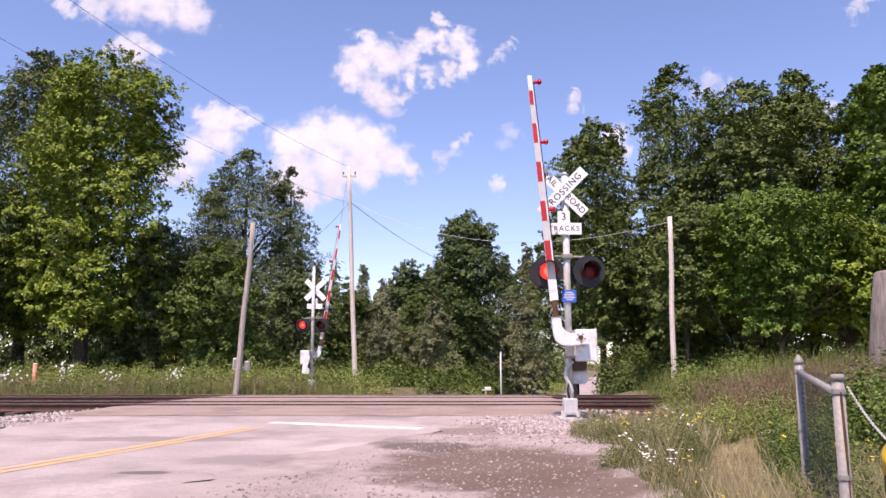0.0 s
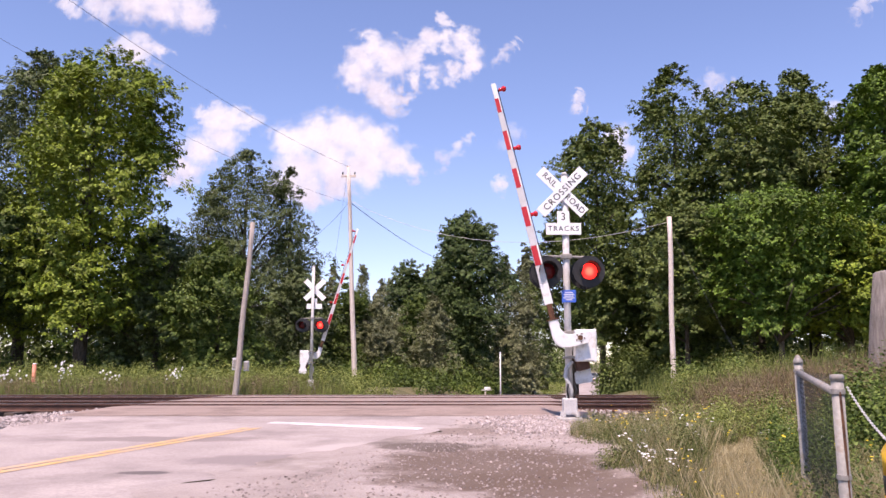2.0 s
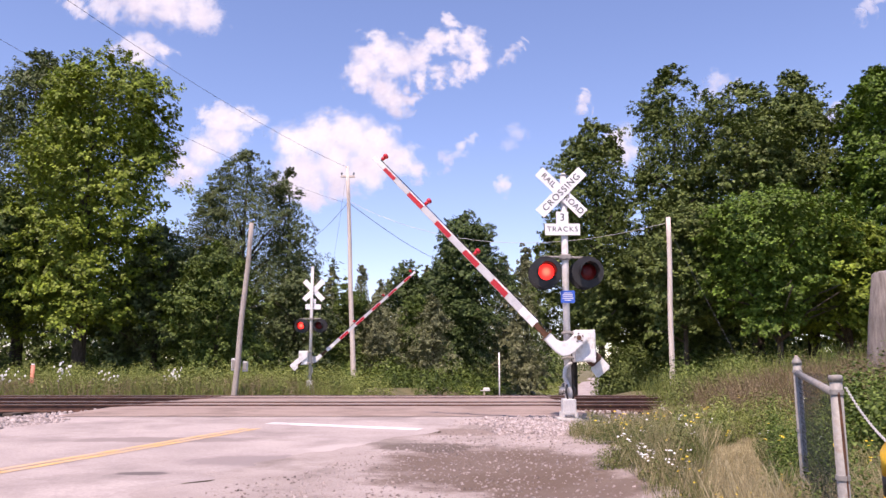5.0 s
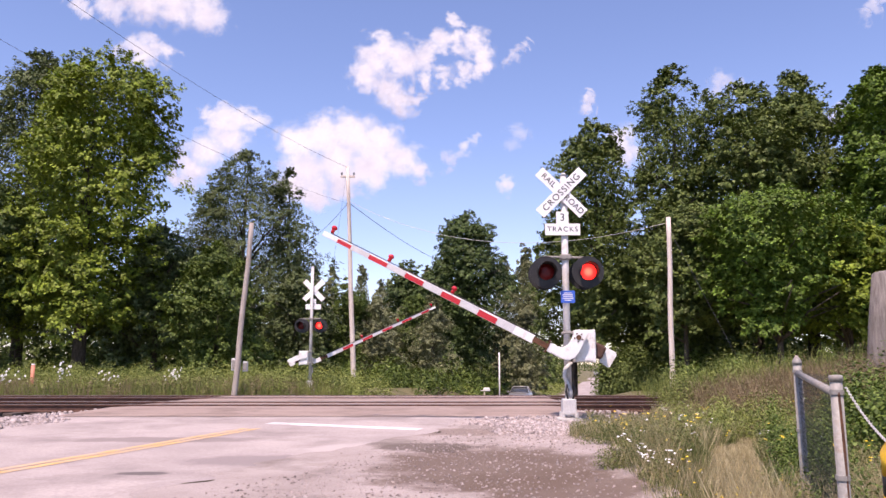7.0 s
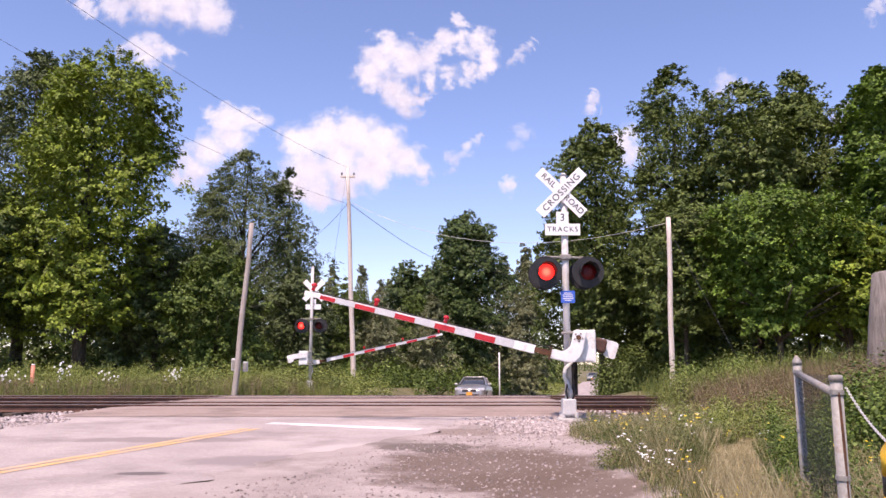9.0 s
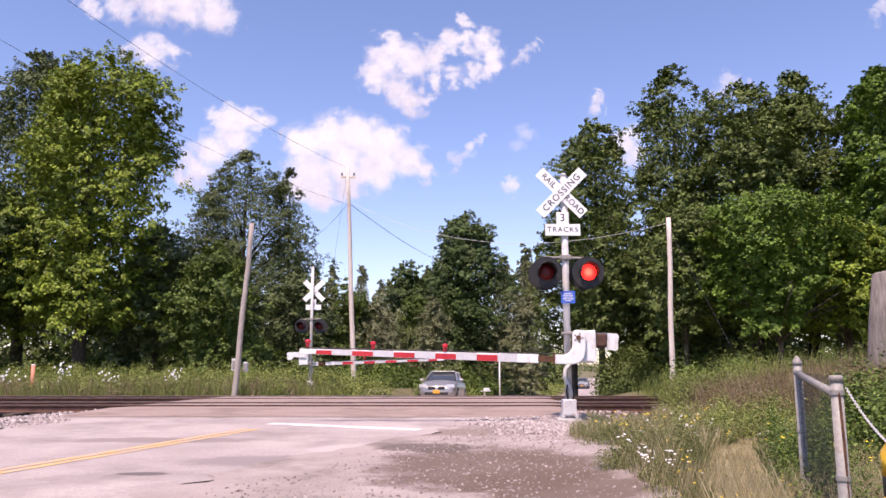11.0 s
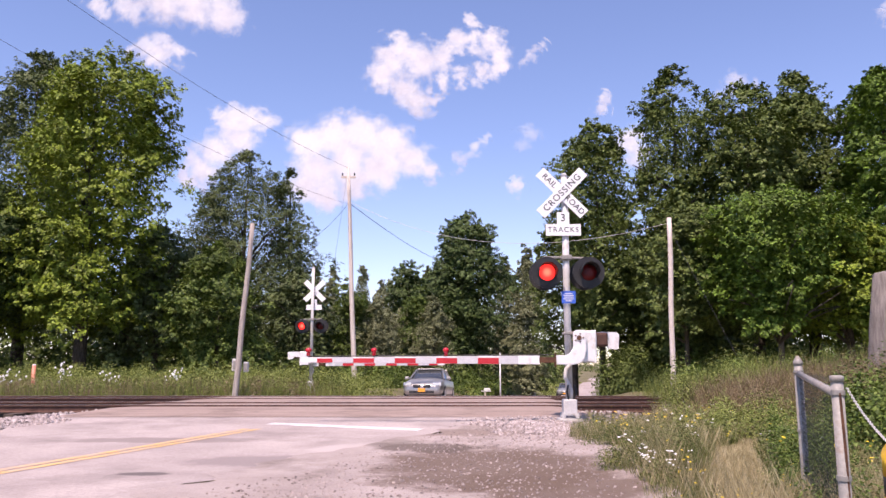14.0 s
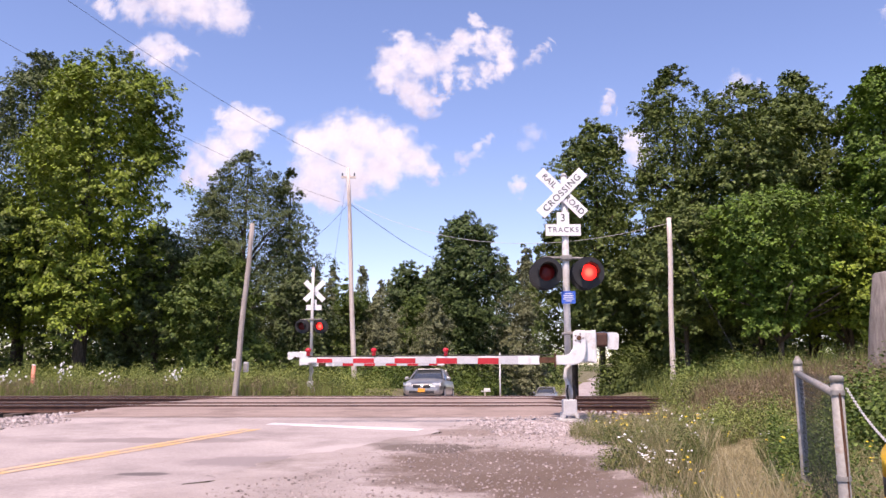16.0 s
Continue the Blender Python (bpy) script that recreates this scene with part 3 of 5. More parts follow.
    polytube(bm, [(-0.45, 0.012, -0.28), (-1.2, 0.012, -0.285), (-2.4, 0.012, -0.29), (-3.7, 0.012, -0.3), (-4.9 - reach, 0.012, -0.31)], 0.009, 6)
    part("arm_cable", bm, "black", arm)
    for yy in (0.44,):
        bm = bmesh.new()
        plate(bm, [(0.05, -0.1), (0.05, 0.1), (0.5, 0.15), (0.8, 0.14), (0.84, 0.1), (0.82, -0.16), (0.78, -0.18), (0.62, -0.16), (0.55, -0.06)], yy, yy + 0.02)
        part("counterweight_arm", bm, "white", arm, "silver counterweight arm")
    bm = bmesh.new()
    box(bm, 0.26, 0.2, 0.26, (0.46, 0.335, 0.0), 0.04)
    part("counterweight", bm, "rail", arm, "dark steel counterweight")
    return root, arm, bulbs


# ---- poles and wires ----
def utility_pole(base, top, r0, r1, material, label, crossarm=None, boxes=()):
    root = anchor("utility_pole", *base, label=label, category="utility pole")
    d = Vector(top) - Vector(base)
    bm = bmesh.new()
    pts = [Vector((0, 0, -0.4))] + [d * (i / 8) + Vector((0.015 * math.sin(i * 1.3), 0, 0)) for i in range(9)]
    polytube(bm, pts, [r0] + [r0 + (r1 - r0) * i / 8 for i in range(9)], 14)
    part("pole", bm, material, root, "", True)
    if crossarm:
        n, w = crossarm
        bm = bmesh.new()
        box(bm, w, 0.1, 0.12, d * 0.955, 0.01)
        part("crossarm", bm, material, root)
        for sx in (-0.42, 0.0, 0.42):
            bm = bmesh.new()
            polytube(bm, [d * 0.955 + Vector((sx * w, 0, 0.06)), d * 0.955 + Vector((sx * w, 0, 0.16)), d * 0.955 + Vector((sx * w, 0, 0.24))], [0.02, 0.05, 0.03], 8)
            part("insulator", bm, "glass", root, "", True)
    for bx, by, bz, sx, sy, sz in boxes:
        bm = bmesh.new()
        box(bm, sx, sy, sz, (bx, by, bz), 0.02)
        b = part("meter_box", bm, "alu", root, "grey metal box on the pole")
        bm = bmesh.new()
        box(bm, sx * 0.8, 0.02, sz * 0.7, (bx, by - sy / 2 - 0.01, bz), 0.008)
        part("lid", bm, "galv", b)
    return root


def cable(a, b, sag, r, label="thin dark overhead wire", material="wire"):
    a, b = Vector(a), Vector(b)
    bm = bmesh.new()
    polytube(bm, [a.lerp(b, i / 24) - Vector((0, 0, sag * 4 * (i / 24) * (1 - i / 24))) for i in range(25)], r, 5)
    ob = part("overhead_wire", bm, material, None, label, True)
    return tagged(ob, category="wire", group="overhead wires")


# ---- plants ----
def leaf_quads(pts, nrm, size, rng, slim=0.6, jitter=0.34):
    """Pointed leaves at pts, facing roughly nrm."""
    n = len(pts)
    nrm = nrm / (np.linalg.norm(nrm, axis=1, keepdims=True) + 1e-9) + rng.normal(0, jitter, (n, 3))
    nrm /= np.linalg.norm(nrm, axis=1, keepdims=True) + 1e-9
    t = np.cross(nrm, rng.normal(0, 1, (n, 3)))
    t /= np.linalg.norm(t, axis=1, keepdims=True) + 1e-9
    b = np.cross(nrm, t)
    s = size * rng.uniform(0.55, 1.3, (n, 1))
    w = s * slim * 0.55
    return np.stack([pts - t * s * 0.4 - b * w, pts + t * s * 0.6 - nrm * s * 0.08, pts - t * s * 0.25 + b * w], axis=1).reshape(-1, 3)


def loose_mesh(name, v, material, parent=None, k=3):
    """A mesh of loose faces with k corners each."""
    n = len(v) // k
    me = bpy.data.meshes.new(name)
    me.vertices.add(k * n)
    me.vertices.foreach_set("co", np.ascontiguousarray(v, dtype=np.float32).ravel())
    me.loops.add(k * n)
    me.loops.foreach_set("vertex_index", np.arange(k * n, dtype=np.int32))
    me.polygons.add(n)
    me.polygons.foreach_set("loop_start", np.arange(0, k * n, k, dtype=np.int32))
    me.update(calc_edges=True)
    me.materials.append(M[material])
    ob = new(name, me)
    ob.parent = parent
    return ob


PROFILE = {"full": [(0, 0.85), (0.2, 1.0), (0.6, 1.0), (0.8, 0.9), (0.92, 0.66), (1, 0.3)],
           "broad": [(0, 0.8), (0.15, 0.95), (0.45, 1.0), (0.7, 0.86), (0.87, 0.58), (0.96, 0.3), (1, 0.1)],
           "upright": [(0, 0.8), (0.3, 1.0), (0.6, 0.85), (0.8, 0.55), (0.93, 0.25), (1, 0.06)],
           "over": [(0, 0.5), (0.2, 0.62), (0.42, 0.85), (0.65, 1.0), (0.82, 0.92), (0.93, 0.66), (1, 0.25)],
           "top": [(0, 0.55), (0.25, 0.7), (0.55, 1.0), (0.78, 0.95), (0.92, 0.62), (1, 0.15)]}


def unit(v):
    return v / (np.linalg.norm(v, axis=-1, keepdims=True) + 1e-9)


def crown_points(rng, h, r, base, pads, per, pad_r, shape="broad", lean=0.0, open_=0.0):
    """Leaf places and normals: domed pads of foliage on the boughs of an uneven crown, seven sprays to a pad, and a loose core."""
    # boughs first, then the pads that each one carries
    boughs = max(12, pads // 4)
    bough_u, bough_th, bough_k = rng.uniform(0, 1, boughs) ** 0.92, rng.uniform(0, math.tau, boughs), rng.uniform(0.78, 1.06, boughs)
    own = rng.integers(0, boughs, pads)
    own = own[rng.uniform(0, 1, pads) > open_ * bough_u[own] ** 2]
    n = len(own)
    u = np.clip(bough_u[own] + rng.normal(0, 0.8 * pad_r / (h - base), n), 0, 1)
    prof = np.interp(u, [a for a, _ in PROFILE[shape]], [b for _, b in PROFILE[shape]])
    th = bough_th[own] + rng.normal(0, 1.2 * pad_r / r, n)
    k = bough_k[own]
    for _ in range(18):
        a, lu, s, w = rng.uniform(0, math.tau), rng.uniform(0.1, 1.0), rng.uniform(0.55, 1.4), rng.uniform(0.06, 0.16)
        k += (s - 1) * np.exp(-((u - lu) / w) ** 2) * np.maximum(0, np.cos(th - a)) ** 2
    out = np.stack([np.cos(th), np.sin(th), np.zeros(n)], 1)
    c = out * (r * prof * k * rng.uniform(0.3, 1.0, n) ** 0.4)[:, None]
    c[:, 0] += lean * u
    c[:, 2] += base + (h - base) * u * (1 - 0.04 * rng.uniform(0, 1, n))
    axis = unit(out * (0.75 - 0.45 * u)[:, None] + (0, 0, 1) + rng.normal(0, 0.22, (n, 3)))
    cr = pad_r * rng.uniform(0.55, 1.3, n) * (0.55 + 0.45 * prof)
    e = unit(rng.normal(0, 1, (n, 7, 3)))
    low = (e * axis[:, None]).sum(-1, keepdims=True)
    e = np.where(low < -0.2, e - 2 * low * axis[:, None], e)
    low = (e * axis[:, None]).sum(-1, keepdims=True)
    spray = c[:, None] + (e - 0.5 * low * axis[:, None]) * (cr[:, None, None] * rng.uniform(0.45, 0.95, (n, 7, 1)))
    m = max(4, per // 7)
    d = unit(rng.normal(0, 1, (n, 7, m, 3)))
    ax = axis[:, None, None]
    dl = (d * ax).sum(-1, keepdims=True)
    d = np.where(dl < -0.1, d - 2 * dl * ax, d)
    # each spray is a sprig that reaches out and up, thinning to its tip
    reach = unit(e + out[:, None] * 0.35 + (0, 0, 0.55) + rng.normal(0, 0.2, (n, 7, 3)))
    t = rng.uniform(0, 1, (n, 7, m, 1)) ** 1.3
    P = spray[:, :, None] + reach[:, :, None] * t * (0.5 * cr[:, None, None, None]) + d * (0.34 * cr[:, None, None, None] * (1 - 0.65 * t) * rng.uniform(0.4, 1.1, (n, 7, m, 1)))
    N = d * 0.4 + ax * 0.8 + e[:, :, None] * 0.35
    q = int(n * per * 0.42)
    uu = rng.uniform(0.03, 0.93 - 0.3 * open_, q)
    tt = rng.uniform(0, math.tau, q)
    rr = r * 0.72 * np.interp(uu, [a for a, _ in PROFILE[shape]], [b for _, b in PROFILE[shape]]) * rng.uniform(0, 1, q) ** 0.5
    C = np.stack([np.cos(tt) * rr + lean * uu, np.sin(tt) * rr, base + (h - base) * uu], 1)
    return np.concatenate([P.reshape(-1, 3), C]), np.concatenate([N.reshape(-1, 3), rng.normal(0, 1, (q, 3)) + (0, 0, 0.3)])


def tree(name, x, y, h, r, base, material, label, pads=110, pad_r=0.9, leaf=0.22, seed=1, trunk_r=0.28, shape="broad", lean=0.0, group="trees by the tracks", slim=0.7, open_=0.0, per=133):
    rng = np.random.default_rng(seed)
    z = height(x, y)
    root = anchor(name, x, y, z, label=label, category="tree", group=group)
    bm = bmesh.new()
    polytube(bm, [(0, 0, -0.3), (0.05, 0, 0.6), (0.1 + lean * 0.1, 0.05, h * 0.3), (lean * 0.5, -0.05, h * 0.62), (lean * 0.9, 0, h * 0.92)],
             [trunk_r * 1.5, trunk_r, trunk_r * 0.8, trunk_r * 0.45, 0.04], 10)
    for i in range(12):
        a, u = rng.uniform(0, math.tau), rng.uniform(0.2, 0.8)
        p0 = Vector((lean * u, 0, max(base * 0.8, h * u * 0.8)))
        tip = p0 + Vector((math.cos(a) * r * 0.8, math.sin(a) * r * 0.8, r * rng.uniform(0.2, 0.7)))
        polytube(bm, [p0, p0.lerp(tip, 0.5) + Vector((0, 0, 0.25)), tip], [trunk_r * 0.4, trunk_r * 0.24, 0.02], 6)
    part("trunk", bm, "bark", root, "dark bark trunk with limbs", True)
    P, N = crown_points(rng, h, r, base, pads, per, pad_r, shape, lean, open_)
    loose_mesh("crown", leaf_quads(P, N, leaf, rng, slim), material, root)
    return root


def blades(name, spots, hmin, hmax, width, material, label, seed=3, lean=0.35, heads=None):
    """Grass blades, two bent quads each, on the given spots (x, y, z)."""
    rng = np.random.default_rng(seed)
    s = np.array(spots)
    n = len(s)
    h = rng.uniform(hmin, hmax, (n, 1))
    a = rng.uniform(0, math.tau, n)
    side = np.stack([np.cos(a), np.sin(a), np.zeros(n)], 1) * width * rng.uniform(0.6, 1.4, (n, 1))
    b = rng.uniform(0, math.tau, n)
    bend = np.stack([np.cos(b), np.sin(b), np.zeros(n)], 1) * h * rng.uniform(0.05, lean, (n, 1))
    up = np.array([0, 0, 1.0])
    m1, tip = s + up * h * 0.55 + bend * 0.53, s + up * h * 0.97 + bend
    v = np.stack([s - side / 2, s + side / 2, m1 + side * 0.3, tip], 1)
    ob = loose_mesh(name, v.reshape(-1, 3), material, None, 4)
    return tagged(ob, label, kind="stuff")


def bushes(name, spots, material, label, leaf=0.12, per=260, rr=(0.5, 0.9), hh=(0.7, 1.4), seed=9, kind="stuff"):
    rng = np.random.default_rng(seed)
    P, N = [], []
    for x, y in spots:
        z, r, h = height(x, y), rng.uniform(*rr), rng.uniform(*hh)
        d = rng.normal(0, 1, (per, 3))
        d /= np.linalg.norm(d, axis=1, keepdims=True)
        d[:, 2] = np.abs(d[:, 2])
        P.append(np.array([x, y, z]) + d * (r, r, h) * rng.uniform(0.3, 1.05, (per, 1)) ** 0.5)
        N.append(d + (0, 0, 0.3))
    ob = loose_mesh(name, leaf_quads(np.concatenate(P), np.concatenate(N), leaf, rng, 0.7), material)
    return tagged(ob, label, kind=kind)


def woods():
    # big maples beyond the tracks, on the side of the leaning pole
    tree("maple_tree", -21.2, 45, 20.0, 4.9, 3.2, "maple", "tall full maple tree with sunlit green leaves", 495, 1.14, 0.212, 11, 0.4, shape="full")
    tree("maple_tree", -27.6, 50, 22.3, 4.6, 3.0, "ash", "tall grey-green tree at the edge of the woods", 372, 1.14, 0.212, 12, 0.4, slim=0.5)
    # the gloom of this tree is in its leaf colour too
    tree("maple_tree", -27.0, 43, 12.0, 4.4, 3.4, "maple_in_shade", "spreading maple with dark shade under its boughs", 265, 1.08, 0.204, 67, 0.35)
    # ash leaves on a maple: the darker tone stands in for shade
    tree("maple_tree", -17.6, 47, 9.6, 3.2, 2.0, "ash", "smaller tree in the shade of the tall maple", 159, 0.96, 0.204, 13, 0.25)
    tree("ash_tree", -14.6, 55, 16.9, 4.7, 2.0, "ash", "ash tree with feathery grey-green leaves", 549, 0.74, 0.170, 14, 0.28, lean=0.3, slim=0.42, open_=0.15, per=119)
    tree("ash_tree", -11.3, 56, 16.0, 2.5, 1.6, "ash", "slender ash tree with thin upper branches", 265, 0.60, 0.170, 15, 0.22, lean=-0.1, slim=0.42, open_=0.35, shape="upright", per=119)
    tree("ash_tree", -18.4, 59, 14.6, 3.2, 0.8, "ash", "grey-green tree behind the ash", 195, 0.90, 0.186, 68, 0.22, slim=0.45)
    tree("maple_tree", -13.4, 45.5, 8.2, 3.2, 0.6, "bush", "young bright green tree before the ash", 212, 0.84, 0.170, 16, 0.15)
    tree("maple_tree", -9.6, 50, 7.4, 2.4, 0.2, "ash", "low leafy tree beside the crossing signal", 133, 0.78, 0.170, 69, 0.15)
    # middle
    tree("maple_tree", 1.0, 70, 15.6, 4.6, 2.6, "maple_in_shade", "round-topped dark maple beyond the crossing", 291, 1.14, 0.238, 17, 0.35, lean=1.5)
    tree("maple_tree", 0.2, 67, 8.6, 3.4, 0.4, "maple_in_shade", "dark leafy tree filling the roadside", 159, 0.96, 0.221, 70, 0.3)
    tree("maple_tree", -3.3, 73, 11.6, 2.9, 0.6, "maple_in_shade", "dark green tree beside the round maple", 151, 0.96, 0.221, 18, 0.25)
    tree("poplar_tree", 8.7, 80, 15.6, 2.0, 0.0, "poplar", "pale poplar with light flickering leaves", 230, 0.72, 0.186, 19, 0.2, shape="upright")
    tree("poplar_tree", 6.7, 84, 14.0, 2.2, 0.0, "poplar", "pale poplar behind the crossing signal", 212, 0.72, 0.186, 71, 0.2, shape="upright")
    rnd = random.Random(4)
    for i in range(13):
        x = -15.5 + i * 1.55 + rnd.uniform(-0.6, 0.6)
        tree("poplar_tree", x, 86 + rnd.uniform(-4, 7), rnd.choice((11.6, 12.4, 13.2, 14.4)) + rnd.uniform(-0.4, 0.4), rnd.uniform(1.5, 2.2), 0.0, "poplar", "pale young poplar in the thicket beyond the road",
             114, 0.62, 0.204, 30 + i, 0.13, group="poplar thicket", shape="upright", slim=0.5)
    for i in range(10):
        x = -12.5 + i * 1.3
        tree("willow_shrub", x, 62 + rnd.uniform(-4, 6), rnd.uniform(5.4, 8.6), rnd.uniform(1.5, 2.2), 0.0, "poplar" if i % 4 else "bush", "grey-green willow shrub in the thicket",
             114, 0.66, 0.170, 80 + i, 0.1, group="willow thicket", slim=0.45, shape="upright" if i % 2 else "broad")
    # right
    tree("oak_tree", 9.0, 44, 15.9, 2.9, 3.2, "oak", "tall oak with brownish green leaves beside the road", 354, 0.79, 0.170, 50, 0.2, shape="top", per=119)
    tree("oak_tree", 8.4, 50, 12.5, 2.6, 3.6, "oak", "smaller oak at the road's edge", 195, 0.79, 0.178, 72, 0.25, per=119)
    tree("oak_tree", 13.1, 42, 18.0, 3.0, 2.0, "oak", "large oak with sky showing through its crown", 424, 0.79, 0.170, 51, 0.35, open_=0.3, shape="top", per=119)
    # oak leaves on these two maples paint deep shade into their crowns
    tree("maple_tree", 16.3, 40, 16.3, 3.5, 3.0, "oak", "broad maple with dark brownish green leaves", 372, 1.02, 0.186, 52, 0.35, open_=0.15)
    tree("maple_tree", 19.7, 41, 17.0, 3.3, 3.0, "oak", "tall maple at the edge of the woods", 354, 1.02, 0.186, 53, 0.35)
    tree("maple_tree", 22.6, 38, 16.4, 3.4, 2.0, "maple_bright", "tall fresh green tree deep in the woods", 389, 0.90, 0.186, 73, 0.35)
    tree("maple_tree", 21.3, 33, 7.6, 2.6, 2.4, "maple_bright", "leafy maple behind the old post", 230, 0.90, 0.170, 54, 0.25)
    tree("maple_tree", 14.8, 34, 8.5, 3.3, 2.7, "maple_bright", "young maple with tiers of bright yellow-green leaves", 186, 1.02, 0.162, 56, 0.15, shape="over", per=154)
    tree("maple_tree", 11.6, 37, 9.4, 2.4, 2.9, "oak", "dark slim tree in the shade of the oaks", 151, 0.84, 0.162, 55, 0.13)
    tree("maple_tree", 18.4, 35, 7.6, 2.8, 2.7, "maple", "maple with sunlit leaf clumps on drooping boughs", 203, 1.02, 0.170, 57, 0.2, per=154)
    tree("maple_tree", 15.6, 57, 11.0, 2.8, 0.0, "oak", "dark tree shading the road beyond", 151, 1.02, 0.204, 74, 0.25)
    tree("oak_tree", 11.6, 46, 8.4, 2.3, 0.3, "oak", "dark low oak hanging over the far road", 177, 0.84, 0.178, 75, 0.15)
    # dense wood behind, closing the view
    far = []
    for x0, x1, y0, y1, k in ((-70, -20, 58, 75, 1.1), (-34, 10, 98, 120, 1.1), (16, 60, 54, 70, 1.2), (26, 60, 38, 50, 1.1), (30, 60, 10, 36, 1.0), (-70, -36, 30, 55, 1.0), (18, 90, 125, 170, 1.2), (-20, 130, 230, 260, 1.0), (5, 12, 92, 115, 1.5), (-36, -7, 59, 68, 2.2), (13, 32, 47, 54, 2.0), (2, 19, 116, 128, 2.0)):
        for _ in range(int((x1 - x0) * k)):
            far.append((rnd.uniform(x0, x1), rnd.uniform(y0, y1)))
    far = [p for p in far if abs(p[0] - lerp(p[1], ROAD_X)) > 6]
    # darker oak leaves put the shade of the wood into its colour
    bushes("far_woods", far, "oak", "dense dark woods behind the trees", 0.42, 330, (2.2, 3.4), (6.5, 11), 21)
    # low growth under the trees
    low = [(rnd.uniform(-34, -8), rnd.uniform(44, 54)) for _ in range(80)] + [(rnd.uniform(-12, 4), rnd.uniform(48, 66)) for _ in range(90)] \
        + [(rnd.uniform(11.5, 26), rnd.uniform(36, 46)) for _ in range(60)] + [(rnd.uniform(-5, 6), rnd.uniform(64, 80)) for _ in range(50)]
    low = [p for p in low if abs(p[0] - lerp(p[1], ROAD_X)) > 5.0]
    bushes("undergrowth", low, "bush", "tangled undergrowth at the foot of the trees", 0.17, 420, (0.8, 1.5), (1.2, 2.8), 22)
    # the oak tone paints in the dark shade beneath the trees
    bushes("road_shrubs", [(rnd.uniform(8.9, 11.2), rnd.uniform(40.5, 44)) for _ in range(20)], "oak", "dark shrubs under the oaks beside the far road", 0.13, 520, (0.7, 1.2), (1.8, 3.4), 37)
    weeds = [(rnd.uniform(-26, -2.5), rnd.uniform(33.5, 40)) for _ in range(240)]
    bushes("roadside_bushes", [p for p in weeds if p[0] < lerp(p[1], ROAD_X) - 3.7], "weed", "low green bushes along the railway verge", 0.08, 420, (0.4, 0.9), (0.7, 1.6), 23)
    bushes("bank_bushes", [(rnd.uniform(7.2, 13), rnd.uniform(19, 27)) for _ in range(60)], "bush", "green bushes on the bank behind the signal", 0.1, 420, (0.4, 0.9), (0.6, 1.6), 24)
    fence_side = [(rnd.uniform(4.7, 8.5), rnd.uniform(7.0, 11.5)) for _ in range(50)]
    bushes("fence_bushes", fence_side, "bush", "dense leafy bushes behind the chain-link fence", 0.055, 900, (0.35, 0.45), (0.7, 1.35), 25)
    lawn = [(lerp(y, ROAD_X) + rnd.choice((-1, -1, 1)) * rnd.uniform(4.2, 8.0), y) for y in [rnd.uniform(60, 135) for _ in range(170)]]
    bushes("lawn_edge", lawn, "weed", "bright grass and low growth beside the far road", 0.16, 220, (0.6, 1.2), (0.2, 0.5), 26)


